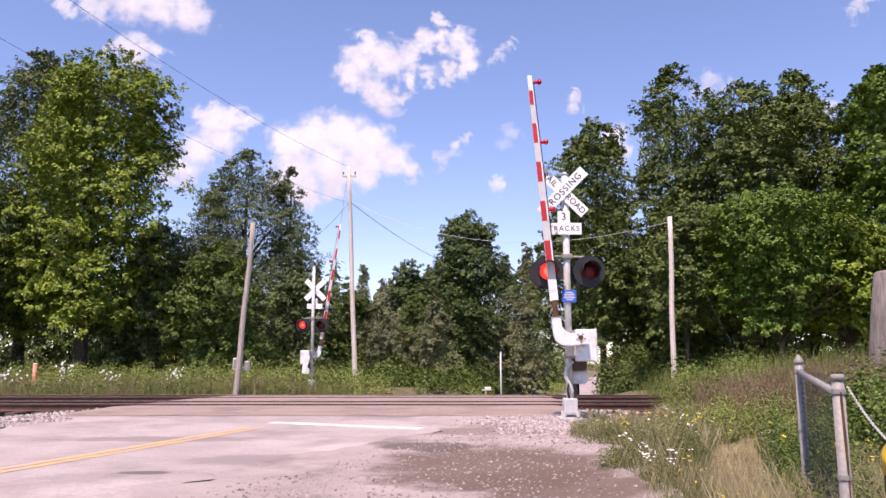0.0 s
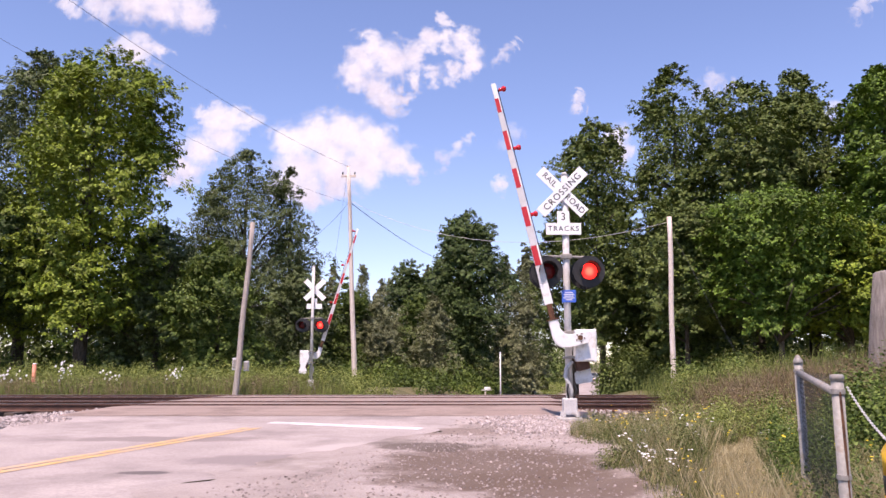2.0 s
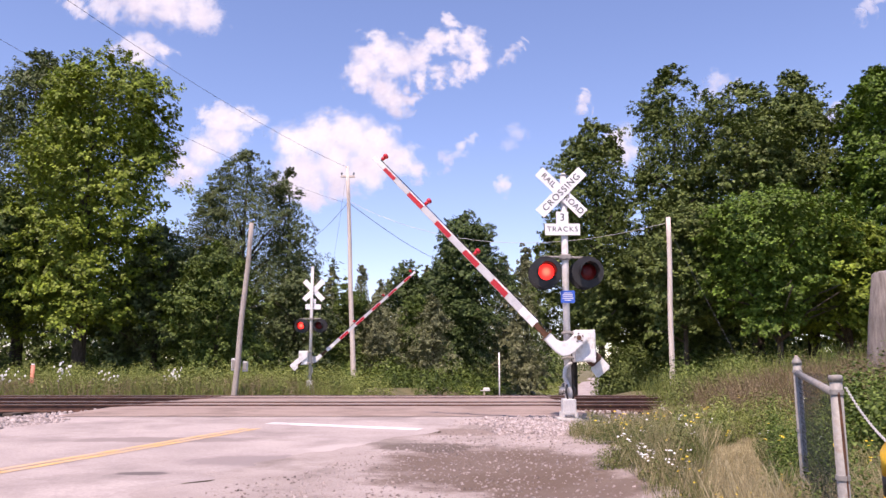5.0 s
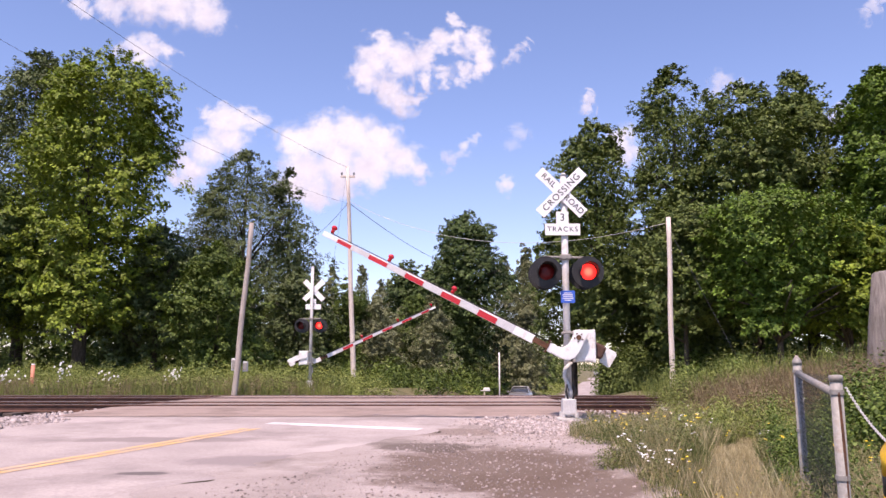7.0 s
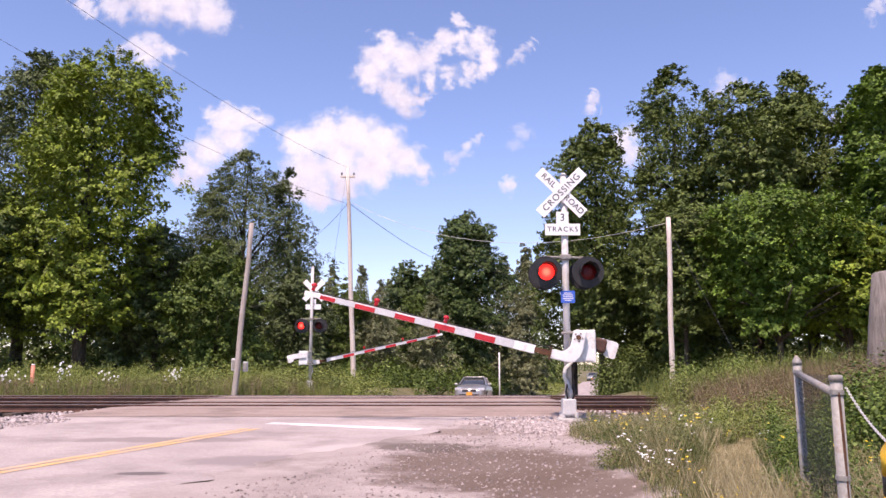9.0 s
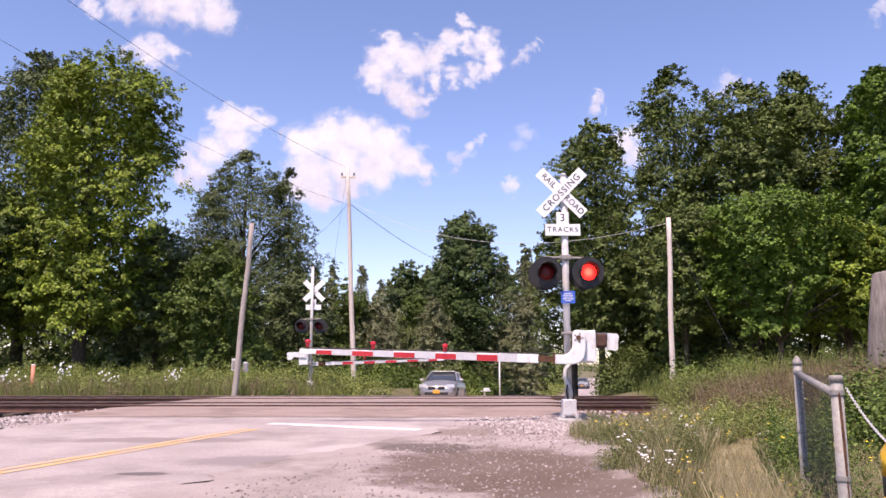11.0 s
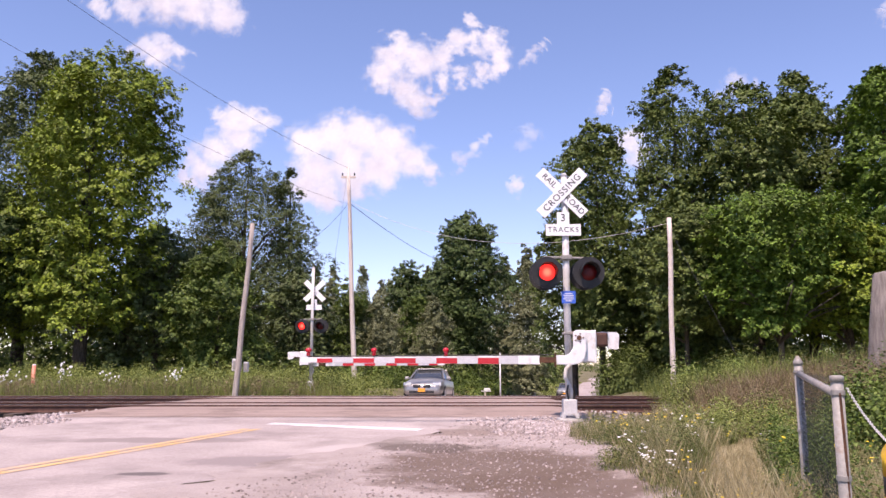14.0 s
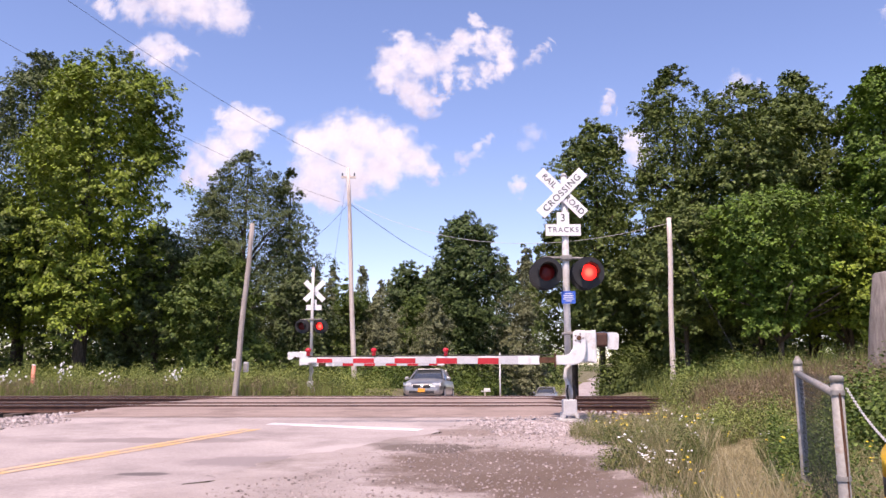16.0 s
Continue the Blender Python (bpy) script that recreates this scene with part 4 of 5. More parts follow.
def verges():
    rnd = random.Random(8)

    def field(n, x0, x1, y0, y1, test=lambda x, y: True):
        got = []
        while len(got) < n:
            x, y = rnd.uniform(x0, x1), rnd.uniform(y0, y1)
            if test(x, y):
                got.append((x, y, height(x, y) - 0.04))
        return got

    off_road = lambda x, y: x < lerp(y, ROAD_X) - 4.9
    blades("tall_grass", field(36000, -30, -1, 26.2, 36, off_road), 0.3, 0.75, 0.016, "weed", "tall green weeds beyond the tracks", 3)
    blades("dry_tall_grass", field(9000, -30, -1, 26.2, 34, off_road), 0.4, 0.95, 0.014, "dry", "brown seeding weeds beyond the tracks", 4)
    path = lambda x, y: abs(x - 2.4 - 0.42 * (y - 6.5) - 0.1 * math.sin(y * 1.3)) < 0.27 and 5.5 < y < 11.5
    bank = lambda x, y: x > lerp(y, [(4, 1.4), (7, 1.7), (8.5, 2.0), (10, 2.05), (11.5, 1.8), (13, 2.4), (14.5, 3.3), (16, 4.4), (17, 5.2)]) + 0.55 * noise.noise((x * 0.8, y * 0.9, 4.2)) + 0.15 * noise.noise((x * 4, y * 4, 0)) and not path(x, y)
    patchy = lambda s, k: (lambda x, y: bank(x, y) and noise.noise((x * 0.9 + s, y * 0.9, s)) > k)
    blades("bank_grass", field(60000, 1.3, 9, 3.4, 16.5, patchy(2.0, -0.25)), 0.05, 0.3, 0.004, "grass", "rough green grass on the bank", 5, 0.6)
    blades("bank_straw", field(62000, 1.3, 9, 3.4, 16.5, patchy(7.0, -0.2)), 0.06, 0.36, 0.003, "straw", "dry straw-coloured grass on the bank", 6, 0.5)
    blades("path_straw", field(9000, 1.8, 5, 5.5, 11.5, path), 0.03, 0.09, 0.004, "straw", "trodden dry grass on the footpath", 15, 0.9)
    blades("brown_weeds", field(11000, 5.0, 11, 12.0, 17.5), 0.35, 0.85, 0.004, "dry", "tall brown weeds on top of the bank", 7, 0.5)
    blades("bank_weeds", field(14000, 6.0, 16, 15, 25), 0.5, 1.2, 0.008, "weed", "tall green weeds behind the bank", 13)
    blades("fence_straw", field(9000, 1.9, 3.4, 2.9, 5.5), 0.25, 0.6, 0.0025, "straw", "tall dry grass round the fence post", 16, 0.5)
    front = [(rnd.uniform(-26, -3), rnd.uniform(26.8, 34)) for _ in range(420)]
    bushes("verge_weeds", [p for p in front if off_road(*p)], "weed", "leafy weeds along the far side of the tracks", 0.056, 280, (0.25, 0.6), (0.45, 1.2), 28)
    brown = [(rnd.uniform(-24, -4), rnd.uniform(26.6, 30)) for _ in range(130)]
    bushes("verge_dry_weeds", [p for p in brown if off_road(*p)], "dry", "dry brown weeds in patches along the tracks", 0.05, 220, (0.25, 0.6), (0.4, 0.85), 29)
    top = [(rnd.uniform(5.0, 9.5), rnd.uniform(11.5, 16.5)) for _ in range(150)]
    bushes("bank_dry_weeds", top, "dry", "dry brown weeds in fuzzy heads on the bank", 0.024, 460, (0.2, 0.45), (0.4, 0.95), 33)
    bushes("bank_thicket", [(rnd.uniform(4.9, 7.4), rnd.uniform(16.0, 17.5)) for _ in range(30)], "weed", "yellowish green thicket of weeds on the bank", 0.034, 620, (0.25, 0.5), (0.7, 1.35), 36)
    bushes("bank_green_weeds", [p for p in [(rnd.uniform(3.7, 8.5), rnd.uniform(9, 13.5)) for _ in range(110)] if not path(*p)], "weed", "green weeds on the slope of the bank", 0.03, 480, (0.15, 0.4), (0.3, 0.7), 34)
    herbs = [(rnd.uniform(2.2, 4.0), rnd.uniform(6.0, 13.5)) for _ in range(100)] + [(rnd.uniform(1.6, 7), rnd.uniform(4.2, 12)) for _ in range(190)]
    bushes("bank_herbs", [p for p in herbs if bank(*p) and not path(p[0] + 0.15, p[1])], "grass", "leafy herbs among the bank grass", 0.022, 420, (0.1, 0.28), (0.1, 0.36), 27)
    def beside_fence():
        y = rnd.uniform(4.3, 9.0)
        return 1.82 + 0.37 * (y - 3.6) - rnd.uniform(-0.35, 0.13) * (0.5 + 0.1 * y), y

    bushes("fence_grass", [p for p in [beside_fence() for _ in range(70)] if not path(*p)], "grass", "pale green weeds leaning on the fence", 0.022, 260, (0.06, 0.14), (0.2, 0.6), 38)
    bushes("fence_weeds", [p for p in [beside_fence() for _ in range(70)] if not path(*p)], "bush", "dark green weeds growing up against the fence", 0.024, 330, (0.07, 0.16), (0.2, 0.85), 35)
    for name, mat, n, lo, hi, area, kk in (("yellow_flowers", "petal_yellow", 60, 0.006, 0.013, (1.8, 2.6, 4.6, 6.2), 1), ("white_flowers", "petal_white", 44, 0.008, 0.018, (1.65, 2.2, 6.9, 8.2), 1), ("pale_flowers", "petal_white", 200, 0.007, 0.014, (2.0, 7.5, 6, 15), 1), ("yellow_flowers", "petal_yellow", 200, 0.009, 0.02, (2.0, 6.5, 5.0, 15), 1)):
        verts, faces = [], []
        for _ in range(n):
            x, y = rnd.uniform(area[0], area[1]), rnd.uniform(area[2], area[3])
            if not bank(x, y):
                continue
            z, r = height(x, y) + rnd.uniform(0.14, 0.36), rnd.uniform(lo, hi)
            for _ in range(kk if rnd.random() < 0.5 else kk + 2):
                xx, yy, zz = x + rnd.gauss(0, r * 1.5), y + rnd.gauss(0, r * 1.5), z + rnd.gauss(0, r)
                o, k = len(verts), 7
                verts += [(xx, yy, zz + r * 0.25)] + [(xx + r * math.cos(i * math.tau / k), yy + r * math.sin(i * math.tau / k) * 0.9, zz + rnd.uniform(-0.6, 0.1) * r) for i in range(k)]
                faces += [(o, o + 1 + i, o + 1 + (i + 1) % k) for i in range(k)]
        tagged(raw(name, verts, faces, mat), name.replace("_", " ") + " scattered in the bank grass", kind="stuff")
    # umbels of white flowers among the weeds beyond the tracks
    verts, faces = [], []
    for cx, cy, cz, m, s in ((-16.6, 29.5, 0.55, 34, 0.3), (-14.4, 29.5, 0.8, 22, 0.14), (-10.2, 29.5, 0.62, 18, 0.13), (-12.6, 29.4, 0.55, 12, 0.3)):
        for _ in range(m):
            x, y, z, r = cx + rnd.gauss(0, s), cy + rnd.gauss(0, 0.15), cz + rnd.gauss(0, 0.16), rnd.uniform(0.025, 0.05)
            o = len(verts)
            verts += [(x, y - 0.02, z + r)] + [(x + r * math.cos(i * 1.0472), y + r * 0.5 * math.sin(i * 1.0472), z + r * math.sin(i * 1.0472)) for i in range(6)]
            faces += [(o, o + 1 + i, o + 1 + (i + 1) % 6) for i in range(6)]
    tagged(raw("verge_flowers", verts, faces, "petal_white"), "white umbel flowers in the weeds beyond the tracks", kind="stuff")


# ---- fence ----
def fence():
    root = anchor("chain_link_fence", 1.82, 3.6, -0.3, label="grey galvanised chain-link fence with round posts", category="fence")
    a, b = Vector((0, 0, 0)), Vector((0.74, 2.0, 0))
    for p, h, r in ((a, 1.19, 0.027), (b, 1.27, 0.029)):
        bm = bmesh.new()
        tube(bm, p - Vector((0, 0, 0.3)), p + Vector((0, 0, h)), r, seg=18)
        post = part("post", bm, "galv", root, "round steel fence post", True)
        bm = bmesh.new()
        polytube(bm, [p + Vector((0, 0, h - 0.01)), p + Vector((0, 0, h + 0.012)), p + Vector((0, 0, h + (0.018 if p is a else 0.035))), p + Vector((0, 0, h + (0.02 if p is a else 0.055)))], [r * 1.15, r * 1.15, r * (1.0 if p is a else 0.7), r * 0.3], 16)
        part("cap", bm, "galv", post, "", True)
        if p is a:
            bm = bmesh.new()
            polytube(bm, [p + Vector((-0.004, -r, h - 0.06)), p + Vector((0.002, -r, h - 0.3)), p + Vector((0.006, -r, h - 0.55))], [0.006, 0.007, 0.003], 6)
            part("rust_streak", bm, "rust", post, "brown rust streak")
        for zz in (h - 0.07, h * 0.62):
            bm = bmesh.new()
            tube(bm, p + Vector((0, 0, zz)), p + Vector((0, 0, zz + 0.022)), r * 1.18, seg=16)
            part("band", bm, "galv", post)
    bm = bmesh.new()
    tube(bm, a + Vector((0, 0, 1.12)), b + Vector((0, 0, 1.2)), 0.021, seg=12)
    part("top_rail", bm, "galv", root, "", True)
    bm = bmesh.new()
    d, n, w = b - a, 34, 1.1
    L = d.length
    step = 0.066
    cols = int(L / step)
    for i in range(-18, cols + 1):
        for s in (1, -1):
            u0, u1, z0, z1 = i * step, i * step + 18 * step, 0.02, 0.02 + 18 * step
            if u0 < 0:
                z0, u0 = z0 - u0, 0
            if u1 > L:
                z1, u1 = z1 - (u1 - L), L
            if z1 - z0 < 0.02:
                continue
            p0, p1 = a + d * (u0 / L), a + d * (u1 / L)
            if s < 0:
                p0, p1 = a + d * (1 - u0 / L), a + d * (1 - u1 / L)
            tube(bm, p0 + Vector((0.002 * s, 0, z0)), p1 + Vector((0.002 * s, 0, z1)), 0.0009, seg=4, caps=False)
    part("mesh", bm, "mesh_wire", root, "diamond wire mesh")
    # chain from the post to a striped bollard
    ch = anchor("chain", 1.83, 3.57, 0.85, label="galvanised steel chain hung from the fence post", category="chain")
    p0, p1 = Vector((0.02, 0, 0)), Vector((-0.14, -0.76, -0.24))
    bm0 = bmesh.new()
    seg, ring = 6, 10
    vs = [[bm0.verts.new(((0.0055 + 0.0016 * math.cos(j * math.tau / seg)) * math.cos(i * math.tau / ring) * 1.5, (0.0055 + 0.0016 * math.cos(j * math.tau / seg)) * math.sin(i * math.tau / ring), 0.0016 * math.sin(j * math.tau / seg)))
           for j in range(seg)] for i in range(ring)]
    for i in range(ring):
        for j in range(seg):
            bm0.faces.new((vs[i][j], vs[(i + 1) % ring][j], vs[(i + 1) % ring][(j + 1) % seg], vs[i][(j + 1) % seg]))
    me = bpy.data.meshes.new("link")
    bm0.to_mesh(me)
    bm0.free()
    me.materials.append(M["alu"])
    n = 64
    q = (p1 - p0).to_track_quat("X", "Z").to_matrix().to_4x4()
    for i in range(n):
        u = i / (n - 1)
        ob = new("link", me)
        ob.parent = ch
        ob.matrix_basis = Matrix.Translation(p0.lerp(p1, u) - Vector((0, 0, 0.05 * 4 * u * (1 - u)))) @ q @ pose(0, 0, 0, 90 * (i % 2), 0, 0)
    bol = anchor("bollard", 1.61, 2.78, -0.17, label="yellow and black striped steel bollard", category="bollard")
    for i in range(13):
        bm = bmesh.new()
        tube(bm, (0, 0, i * 0.07 - 0.05), (0, 0, i * 0.07 + 0.02), 0.06, seg=20)
        for v in bm.verts:
            v.co.z += v.co.x * 0.9
        part("band", bm, "black" if i % 2 else "stripe_yellow", bol, "", True)
    # old wooden post
    wp = anchor("wooden_post", 7.9, 14, 0.3, label="weathered grey leaning wooden post in the bushes", category="post")
    bm = bmesh.new()
    polytube(bm, [(0, 0, -0.4), (0, 0, 0.5), (0.08, 0, 1.4), (0.2, 0, 2.3), (0.205, 0, 2.36)], [0.25, 0.23, 0.21, 0.19, 0.15], 11)
    for v in bm.verts:
        v.co += Vector((0.03, 0.03, 0.05 if v.co.z > 2 else 0)) * noise.noise(v.co * 5)
    part("pole", bm, "old", wp, "", True)


def small_things():
    mb = anchor("mailbox", 3.06, 57, height(3.06, 57), label="white mailbox on a wooden post by the road", category="mailbox")
    bm = bmesh.new()
    box(bm, 0.1, 0.1, 1.1, (0, 0, 0.55), 0.01)
    part("post", bm, "pole_pale", mb)
    bm = bmesh.new()
    box(bm, 0.72, 0.2, 0.06, (0.08, 0, 1.08), 0.01)
    part("shelf", bm, "white", mb)
    bm = bmesh.new()
    box(bm, 0.46, 0.19, 0.19, (0.16, 0, 1.2), 0.05)
    part("box", bm, "white", mb)
    for x, y, z, h, r, mat, label in ((3.52, 48, -1.35, 3.1, 0.045, "white", "slim white post beside the road"), (-15.6, 29.6, -0.2, 1.2, 0.07, "orange_post", "faded orange and white marker post")):
        ps = anchor("marker_post", x, y, z, label=label, category="post")
        bm = bmesh.new()
        tube(bm, (0, 0, -0.2), (0, 0, h), r, seg=12)
        part("post", bm, mat, ps, "", True)
        bm = bmesh.new()
        tube(bm, (0, 0, h), (0, 0, h + 0.03), r * 1.15, r * 0.6, seg=12)
        part("cap", bm, "white", ps)
    # wires from pole to pole
    cable((-5.34, 42, 12.0), (-10.74, 20.00, 11.22), 0.35, 0.007)
    cable((-5.25, 42, 9.9), (-13.14, 21.00, 10.48), 0.45, 0.006)
    cable((-5.2, 42, 9.95), (-0.45, 68.00, 10.34), 0.25, 0.018)
    cable((-5.2, 42, 10.05), (9.0, 30, 6.6), 1.5, 0.009, "thin pale overhead wire", "alu")
    cable((-5.25, 42, 10.0), (-9.83, 54.00, 9.71), 0.3, 0.011)
    cable((-5.4, 42, 11.6), (-6.19, 43.00, 6.57), 0.1, 0.006)
    cable((9.02, 30, 6.3), (11.2, 28.5, 0.5), 0.0, 0.007, "taut guy wire of the pale pole")


# ---- cars ----
def wheel(parent, x, y):
    bm = bmesh.new()
    tube(bm, (x - 0.1, y, 0.32), (x + 0.1, y, 0.32), 0.32, seg=22)
    w = part("wheel", bm, "tyre", parent)
    bm = bmesh.new()
    tube(bm, (x - 0.105, y, 0.32), (x + 0.105, y, 0.32), 0.2, seg=16)
    part("rim", bm, "alu", w)


def sedan(label, paint, plate_colour):
    """A saloon car that faces -y, its middle over the origin."""
    root = anchor("car", 0, 0, 0, label=label, category="car", group="cars on the road")
    # body sections along y: half widths and heights
    rows = [(-2.36, 0.62, 0.3, 0.56), (-2.3, 0.76, 0.24, 0.66), (-2.1, 0.84, 0.22, 0.76), (-1.5, 0.88, 0.22, 0.88), (-0.85, 0.89, 0.22, 0.96), (0.0, 0.89, 0.22, 0.97), (1.3, 0.89, 0.22, 0.99), (1.9, 0.87, 0.24, 1.0), (2.25, 0.8, 0.3, 0.94), (2.34, 0.7, 0.36, 0.8)]
    bm = bmesh.new()
    loops = []
    for y, w, z0, z1 in rows:
        zm = z0 + (z1 - z0) * 0.55
        half = [(0, z0), (w * 0.86, z0), (w, z0 + 0.12), (w, zm), (w * 0.93, z1 - 0.06), (w * 0.8, z1), (w * 0.35, z1 + 0.035)]
        pts = half + [(-a, b) for a, b in half[::-1] if a > 0]
        loops.append([bm.verts.new((a, y, b)) for a, b in pts])
    for a, b in zip(loops, loops[1:]):
        for i in range(len(a)):
            bm.faces.new((a[i], a[(i + 1) % len(a)], b[(i + 1) % len(b)], b[i]))
    bm.faces.new(loops[0])
    bm.faces.new(loops[-1][::-1])
    bmesh.ops.recalc_face_normals(bm, faces=bm.faces)
    body = part("body", bm, paint, root, "", True)
    bm = bmesh.new()
    cab = [(-0.95, 0.74, 0.94), (-0.2, 0.6, 1.4), (0.9, 0.58, 1.42), (1.75, 0.7, 0.98)]
    loops = []
    for y, w, z in cab:
        zb = 0.94
        pts = [(-0.8, zb), (-w, z - 0.04 if z > 1 else zb + 0.002), (-w * 0.8, z), (w * 0.8, z), (w, z - 0.04 if z > 1 else zb + 0.002), (0.8, zb)]
        loops.append([bm.verts.new((a, y, b)) for a, b in pts])
    for a, b in zip(loops, loops[1:]):
        for i in range(5):
            bm.faces.new((a[i], b[i], b[i + 1], a[i + 1]))
    bmesh.ops.recalc_face_normals(bm, faces=bm.faces)
    part("windows", bm, "glass", root, "dark glass cabin", True)
    bm = bmesh.new()
    box(bm, 1.12, 1.15, 0.05, (0, 0.35, 1.43), 0.02)
    for sx in (-1, 1):
        polytube(bm, [(sx * 0.77, -0.98, 0.95), (sx * 0.6, -0.2, 1.41)], 0.035, 6)
        polytube(bm, [(sx * 0.59, 0.9, 1.42), (sx * 0.72, 1.75, 0.98)], 0.05, 6)
        polytube(bm, [(sx * 0.82, 0.35, 0.96), (sx * 0.6, 0.35, 1.41)], 0.04, 6)
    part("roof", bm, paint, root)
    for sx in (-1, 1):
        bm = bmesh.new()
        box(bm, 0.4, 0.16, 0.16, pose(sx * 0.63, -2.22, 0.67, 0, 0, sx * 22), 0.035)
        part("headlight", bm, "headlamp", root, "clear headlight")
        bm = bmesh.new()
        box(bm, 0.34, 0.08, 0.15, (sx * 0.22, -2.345, 0.58), 0.045)
        part("grille", bm, "black", root, "dark grille opening")
        bm = bmesh.new()
        box(bm, 0.2, 0.1, 0.12, (sx * 0.95, -0.75, 1.0), 0.03)
        part("mirror", bm, paint, root)
        for yy in (-1.45, 1.4):
            wheel(root, sx * 0.8, yy)
    bm = bmesh.new()
    box(bm, 1.1, 0.05, 0.12, (0, -2.345, 0.34), 0.02)
    part("air_intake", bm, "black", root)
    bm = bmesh.new()
    box(bm, 0.31, 0.02, 0.16, (0.0, -2.385, 0.42), 0.005)
    part("number_plate", bm, plate_colour, root, "blank coloured number plate")
    return root


# ---- clouds ----
def cloud(blobs, rate, seed, thin=1.0):
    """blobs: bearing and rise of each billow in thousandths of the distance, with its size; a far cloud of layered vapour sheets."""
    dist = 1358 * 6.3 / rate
    cx, cz = sum(b[0] for b in blobs) / len(blobs), sum(b[1] for b in blobs) / len(blobs)
    m = bpy.data.materials.new("cloud_vapour")
    m.use_nodes = True
    nt = m.node_tree
    nt.nodes.remove(nt.nodes["Principled BSDF"])
    tc = nt.nodes.new("ShaderNodeTexCoord")
    total = None

    def calc(op, a, b, c=None):
        n = nt.nodes.new("ShaderNodeMath")
        n.operation = op
        for v, s in zip((a, b, c), n.inputs):
            if v is None:
                continue
            if isinstance(v, (int, float)):
                s.default_value = v
            else:
                nt.links.new(v, s)
        return n.outputs[0]

    # the vapour is torn: places are shifted by a noise before the billows are summed
    tear = nt.nodes.new("ShaderNodeTexNoise")
    tear.noise_dimensions = "4D"
    tear.inputs["W"].default_value = seed * 1.9
    tear.inputs["Scale"].default_value, tear.inputs["Detail"].default_value, tear.inputs["Roughness"].default_value = 3.2, 8, 0.62
    nt.links.new(tc.outputs["Object"], tear.inputs["Vector"])
    shift = nt.nodes.new("ShaderNodeVectorMath")
    shift.operation = "MULTIPLY_ADD"
    shift.inputs[1].default_value, shift.inputs[2].default_value = (0.62,) * 3, (-0.31,) * 3
    nt.links.new(tear.outputs["Color"], shift.inputs[0])
    add = nt.nodes.new("ShaderNodeVectorMath")
    nt.links.new(tc.outputs["Object"], add.inputs[0])
    nt.links.new(shift.outputs[0], add.inputs[1])
    warped = add.outputs[0]
    for bx, bz, br in blobs:
        vm = nt.nodes.new("ShaderNodeVectorMath")
        vm.operation = "DISTANCE"
        vm.inputs[1].default_value = ((bx - cx) / 100, 0, (bz - cz) / 100)
        flat = nt.nodes.new("ShaderNodeVectorMath")
        flat.operation = "MULTIPLY"
        flat.inputs[1].default_value = (1, 0.15, 1.25)
        nt.links.new(warped, flat.inputs[0])
        vm.inputs[1].default_value = ((bx - cx) / 100, 0, (bz - cz) / 100 * 1.25)
        nt.links.new(flat.outputs[0], vm.inputs[0])
        d = calc("SUBTRACT", 1.0, calc("DIVIDE", vm.outputs["Value"], br / 100))
        total = d if total is None else calc("SMOOTH_MAX", total, d, 0.45)

    def vapour(scale, detail):
        n = nt.nodes.new("ShaderNodeTexNoise")
        n.noise_dimensions = "4D"
        n.inputs["W"].default_value = seed * 3.7
        n.inputs["Scale"].default_value, n.inputs["Detail"].default_value, n.inputs["Roughness"].default_value = scale, detail, 0.58
        nt.links.new(tc.outputs["Object"], n.inputs["Vector"])
        return n.outputs["Fac"]

    dens = calc("ADD", calc("MULTIPLY", total, 1.3), calc("MULTIPLY_ADD", vapour(5.5, 10), 2.0, -1.1))
    mr = nt.nodes.new("ShaderNodeMapRange")
    mr.interpolation_type = "SMOOTHSTEP"
    for i, v in zip((1, 2, 3, 4), (0.0, 1.0, 0.0, 0.72 * thin)):
        mr.inputs[i].default_value = v
    nt.links.new(dens, mr.inputs[0])
    em, tr, ms = nt.nodes.new("ShaderNodeEmission"), nt.nodes.new("ShaderNodeBsdfTransparent"), nt.nodes.new("ShaderNodeMixShader")
    # underside shade painted into the glow: greyer towards the flat base
    sep = nt.nodes.new("ShaderNodeSeparateXYZ")
    nt.links.new(tc.outputs["Object"], sep.inputs[0])
    low = min(b[1] - b[2] for b in blobs) - cz
    high = max(b[1] + b[2] for b in blobs) - cz
    rise = calc("DIVIDE", calc("SUBTRACT", sep.outputs["Z"], low / 100), (high - low) / 100)
    fac = calc("ADD", calc("MULTIPLY", rise, 0.5), calc("MULTIPLY_ADD", vapour(3.0, 6), 1.5, -0.5))
    nt.links.new(ramp(nt, fac, [(0.15, (0.66, 0.67, 0.75)), (0.6, (0.86, 0.89, 0.91))]), em.inputs["Color"])
    # the sheets emit their brightness; no sunlight falls on them
    em.inputs["Strength"].default_value = 0.92
    nt.links.new(mr.outputs[0], ms.inputs[0])
    nt.links.new(tr.outputs[0], ms.inputs[1])
    nt.links.new(em.outputs[0], ms.inputs[2])
    nt.links.new(ms.outputs[0], nt.nodes["Material Output"].inputs["Surface"])
    x0, x1 = min(b[0] - b[2] * 1.7 for b in blobs) - cx, max(b[0] + b[2] * 1.7 for b in blobs) - cx
    z0, z1 = min(b[1] - b[2] * 1.7 for b in blobs) - cz, max(b[1] + b[2] * 1.7 for b in blobs) - cz
    verts, faces, n = [], [], 10
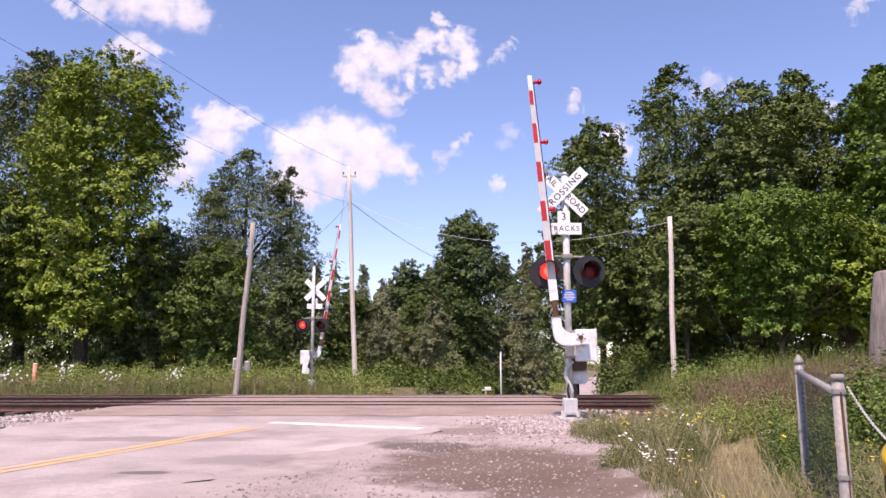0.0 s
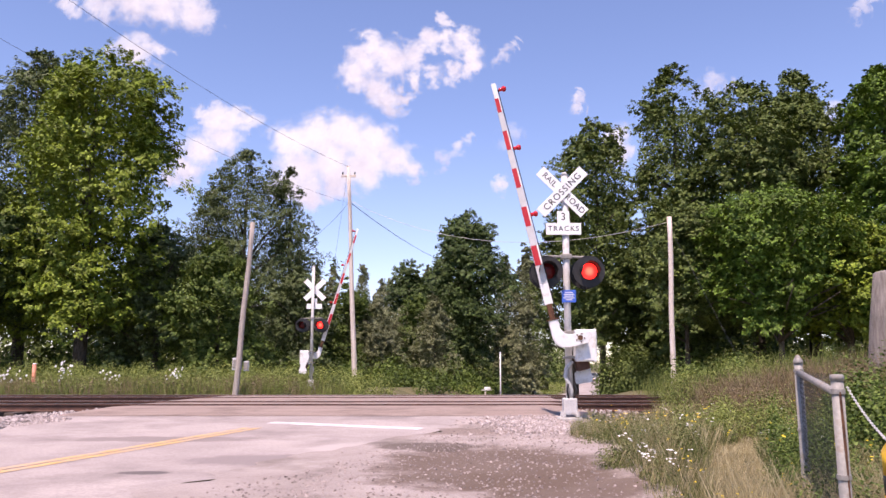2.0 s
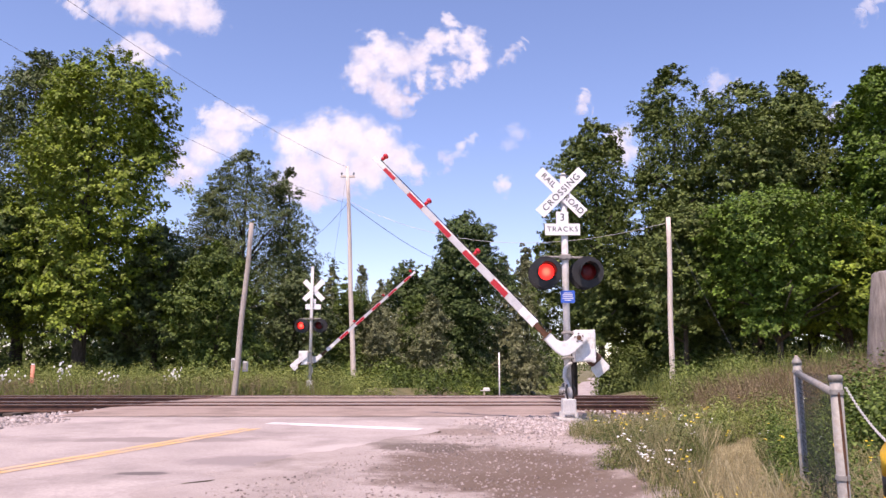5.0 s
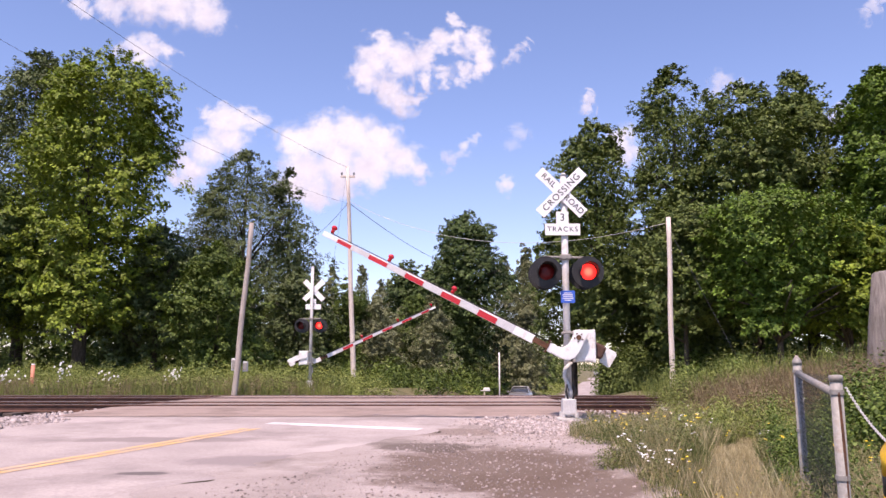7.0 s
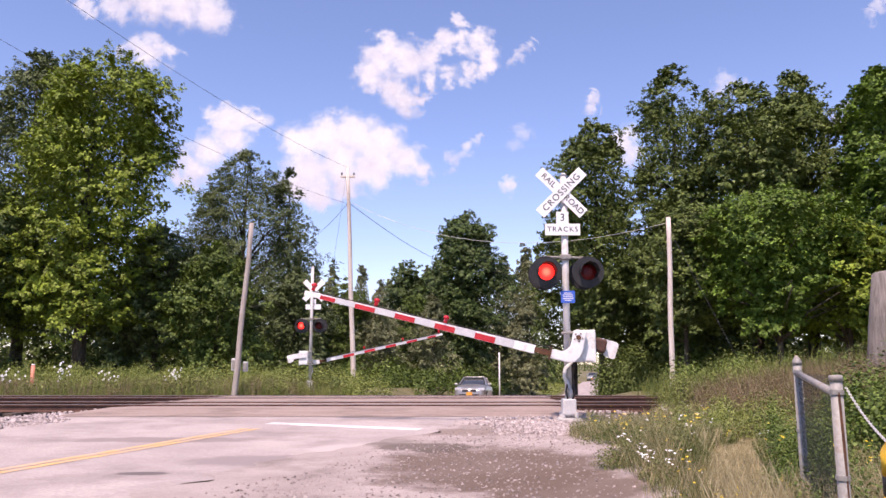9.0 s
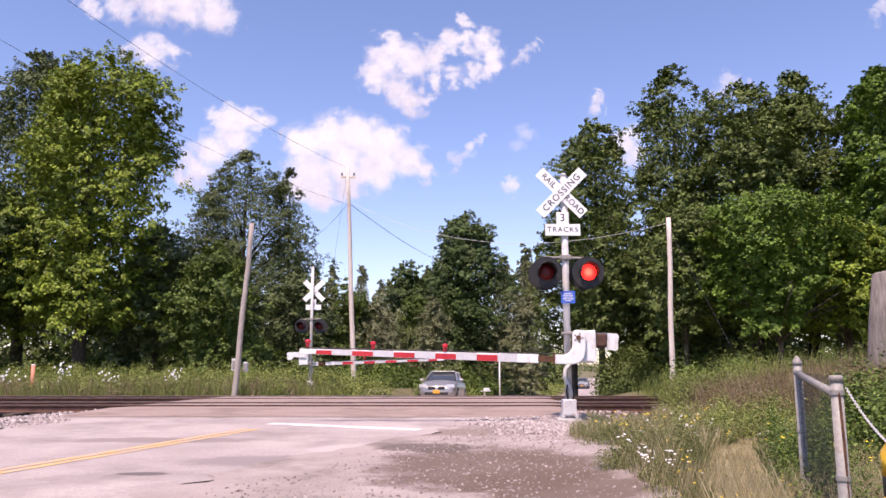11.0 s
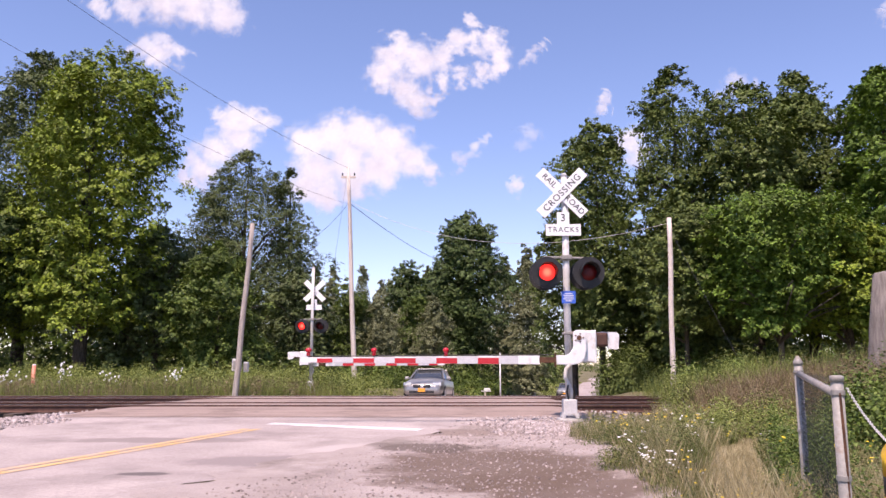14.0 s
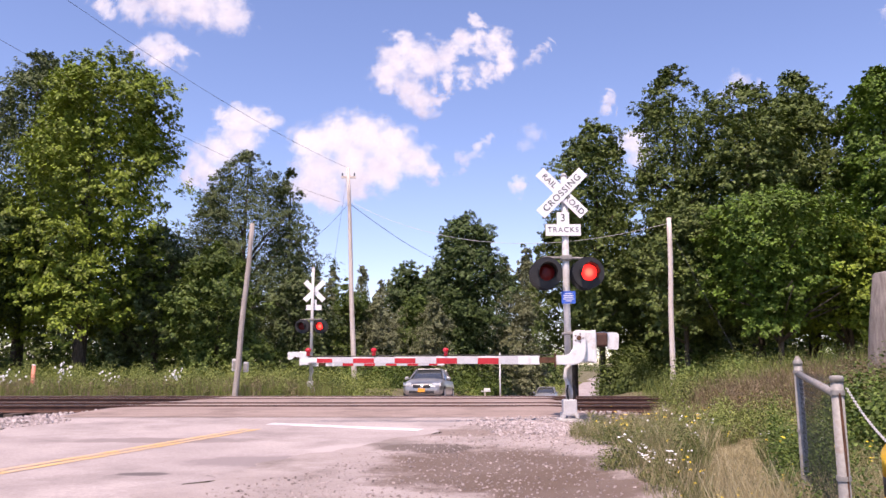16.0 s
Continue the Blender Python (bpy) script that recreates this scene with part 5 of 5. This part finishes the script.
    for layer in range(3):
        o = len(verts)
        for j in range(n + 1):
            for i in range(n + 1):
                u, v = i / n * 2 - 1, j / n * 2 - 1
                verts.append(((x0 + (x1 - x0) * i / n) / 100, (layer - 1) * 0.25 + 0.25 * (u * u + v * v), (z0 + (z1 - z0) * j / n) / 100))
        faces += [(o + j * (n + 1) + i, o + j * (n + 1) + i + 1, o + (j + 1) * (n + 1) + i + 1, o + (j + 1) * (n + 1) + i) for j in range(n) for i in range(n)]
    k = dist / 10.0
    me = bpy.data.meshes.new("cloud")
    me.from_pydata([tuple(c for c in v) for v in verts], [], faces)
    me.materials.append(m)
    ob = new("cloud", me)
    ob.scale = (k, k, k)
    ob.visible_shadow = False
    tagged(ob, "white fair-weather cloud drifting in the blue sky", "cloud", "clouds")
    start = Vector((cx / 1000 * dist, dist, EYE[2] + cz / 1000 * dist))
    return ob, start


# ---- the place ----
road_lines()
railway()
stones()
near_signal, near_arm, near_bulbs = crossing_signal(2.31, 14.3, 0.0, 0, "railway crossing signal with crossbuck, red lamps and lowering gate arm")
far_signal, far_arm, far_bulbs = crossing_signal(-5.62, 33.0, -0.02, 180, "railway crossing signal seen from behind, across the tracks", False, -6, 5.2, 0.8)
utility_pole((-7.00, 26.2, -0.12), (-6.61, 26.2, 5.86), 0.1, 0.078, "pole", "leaning grey wooden pole beside the tracks", boxes=[(-0.02, 0.22, 1.12, 0.3, 0.16, 0.42), (0.3, 0.2, 1.05, 0.16, 0.16, 0.34)])
utility_pole((-4.75, 42, -0.9), (-5.34, 42, 12.05), 0.15, 0.095, "pole_pale", "tall bleached wooden utility pole with crossarm and wires", crossarm=(3, 0.8))
utility_pole((8.85, 30, -0.2), (9.0, 30, 6.8), 0.105, 0.09, "pole_pale", "pale wooden pole before the dark trees")
woods()
verges()
fence()
small_things()
silver_car = sedan("silver saloon car with orange number plate", "silver", "orange")
dark_car = sedan("grey car far down the road", "darkcar", "orange")


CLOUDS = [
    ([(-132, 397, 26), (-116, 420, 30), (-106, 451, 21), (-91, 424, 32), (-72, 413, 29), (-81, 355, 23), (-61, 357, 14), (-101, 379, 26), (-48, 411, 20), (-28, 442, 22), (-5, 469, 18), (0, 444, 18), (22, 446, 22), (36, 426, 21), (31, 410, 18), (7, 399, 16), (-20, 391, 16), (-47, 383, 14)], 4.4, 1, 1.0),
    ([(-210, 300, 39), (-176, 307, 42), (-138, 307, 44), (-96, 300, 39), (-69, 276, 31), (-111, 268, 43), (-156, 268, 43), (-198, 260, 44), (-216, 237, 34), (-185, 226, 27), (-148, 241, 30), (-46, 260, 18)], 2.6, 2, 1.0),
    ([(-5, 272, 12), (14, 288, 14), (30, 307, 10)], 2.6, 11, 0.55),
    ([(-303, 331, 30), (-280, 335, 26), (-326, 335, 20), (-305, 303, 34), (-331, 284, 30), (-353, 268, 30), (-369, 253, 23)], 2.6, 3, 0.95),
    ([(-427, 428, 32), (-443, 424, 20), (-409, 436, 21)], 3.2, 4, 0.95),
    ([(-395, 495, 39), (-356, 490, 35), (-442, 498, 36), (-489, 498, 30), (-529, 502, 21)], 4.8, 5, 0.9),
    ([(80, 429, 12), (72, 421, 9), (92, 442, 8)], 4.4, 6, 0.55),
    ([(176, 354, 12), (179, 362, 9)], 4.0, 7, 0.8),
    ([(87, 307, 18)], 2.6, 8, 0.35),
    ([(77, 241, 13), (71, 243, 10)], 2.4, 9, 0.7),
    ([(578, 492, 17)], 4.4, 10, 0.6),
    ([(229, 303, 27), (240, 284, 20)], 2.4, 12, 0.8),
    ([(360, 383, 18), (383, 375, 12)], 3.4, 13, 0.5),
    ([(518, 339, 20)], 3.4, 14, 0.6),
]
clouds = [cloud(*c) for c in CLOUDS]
CAR_1 = [(0, 36, 172), (2, 26, 135), (4, 18.5, 100), (5, 13.9, 86), (6.3, 8.6, 72), (7, 6.5, 65), (7.5, 5.3, 60.5), (8.1, 3.6, 53), (8.5, 2.7, 49), (9, 1.85, 45), (9.2, 1.6, 43.5),
         (10, 0.75, 40.4), (11.3, -0.1, 37.4), (12, -0.4, 36.5), (12.6, -0.55, 36.0), (13.5, -0.6, 35.8), (16, -0.6, 35.8)]
CAR_2 = [(0, 60, 280), (5, 42, 205), (9, 27, 140), (11.3, 19.6, 110), (12.5, 17.2, 100), (14, 13.4, 85), (16, 8.6, 65)]


def drive(thing, rows):
    out = []
    for i, (t, x, y) in enumerate(rows):
        yaw = lerp(y, [(36, -8.0), (45, -9.5), (60, -11), (90, -14)])
        slope = math.degrees(math.atan2(lerp(y + 1.4, ROAD_Z) - lerp(y - 1.4, ROAD_Z), 2.8))
        out.append((t, pose(x, y, (lerp(y - 1.4, ROAD_Z) + lerp(y + 1.4, ROAD_Z)) / 2, slope, 0, yaw)))
    walk(thing, out)


def flash(bulb, first, off):
    """A bulb comes up behind its lens on every other half-beat; first: lit at the start; off: stretches without light."""
    lit, edges = first, [0.0] + SWITCH + [16.05]
    rows = []
    for a, b in zip(edges, edges[1:]):
        on = lit and not any(p <= (a + b) / 2 < q for p, q in off)
        y = -0.016 if on else 0.03
        rows += [(a + (0.034 if a else 0), pose(0, y, 0)), (min(16.0, b), pose(0, y, 0))]
        lit = not lit
    walk(bulb, rows)


def motions():
    walk(near_arm, [(t, pose(0.14, -0.32, 1.44, 0, a, 0)) for t, a in NEAR_ARM])
    walk(far_arm, [(t, pose(0.14, -0.32, 1.44, 0, a, 0)) for t, a in FAR_ARM])
    for bulb, first in zip(near_bulbs, (True, False, True, False)):
        flash(bulb, first, [(12.4, 13.75)])
    for bulb, first in zip(far_bulbs, (True, False, False, True)):
        flash(bulb, first, [(2.7, 4.9), (9.3, 12.35)])
    drive(silver_car, CAR_1)
    drive(dark_car, CAR_2)
    for ob, start in clouds:
        walk(ob, [(0, Matrix.Translation(start)), (16, Matrix.Translation(start + Vector((6.3 * 16, 0, 0))))])


motions()
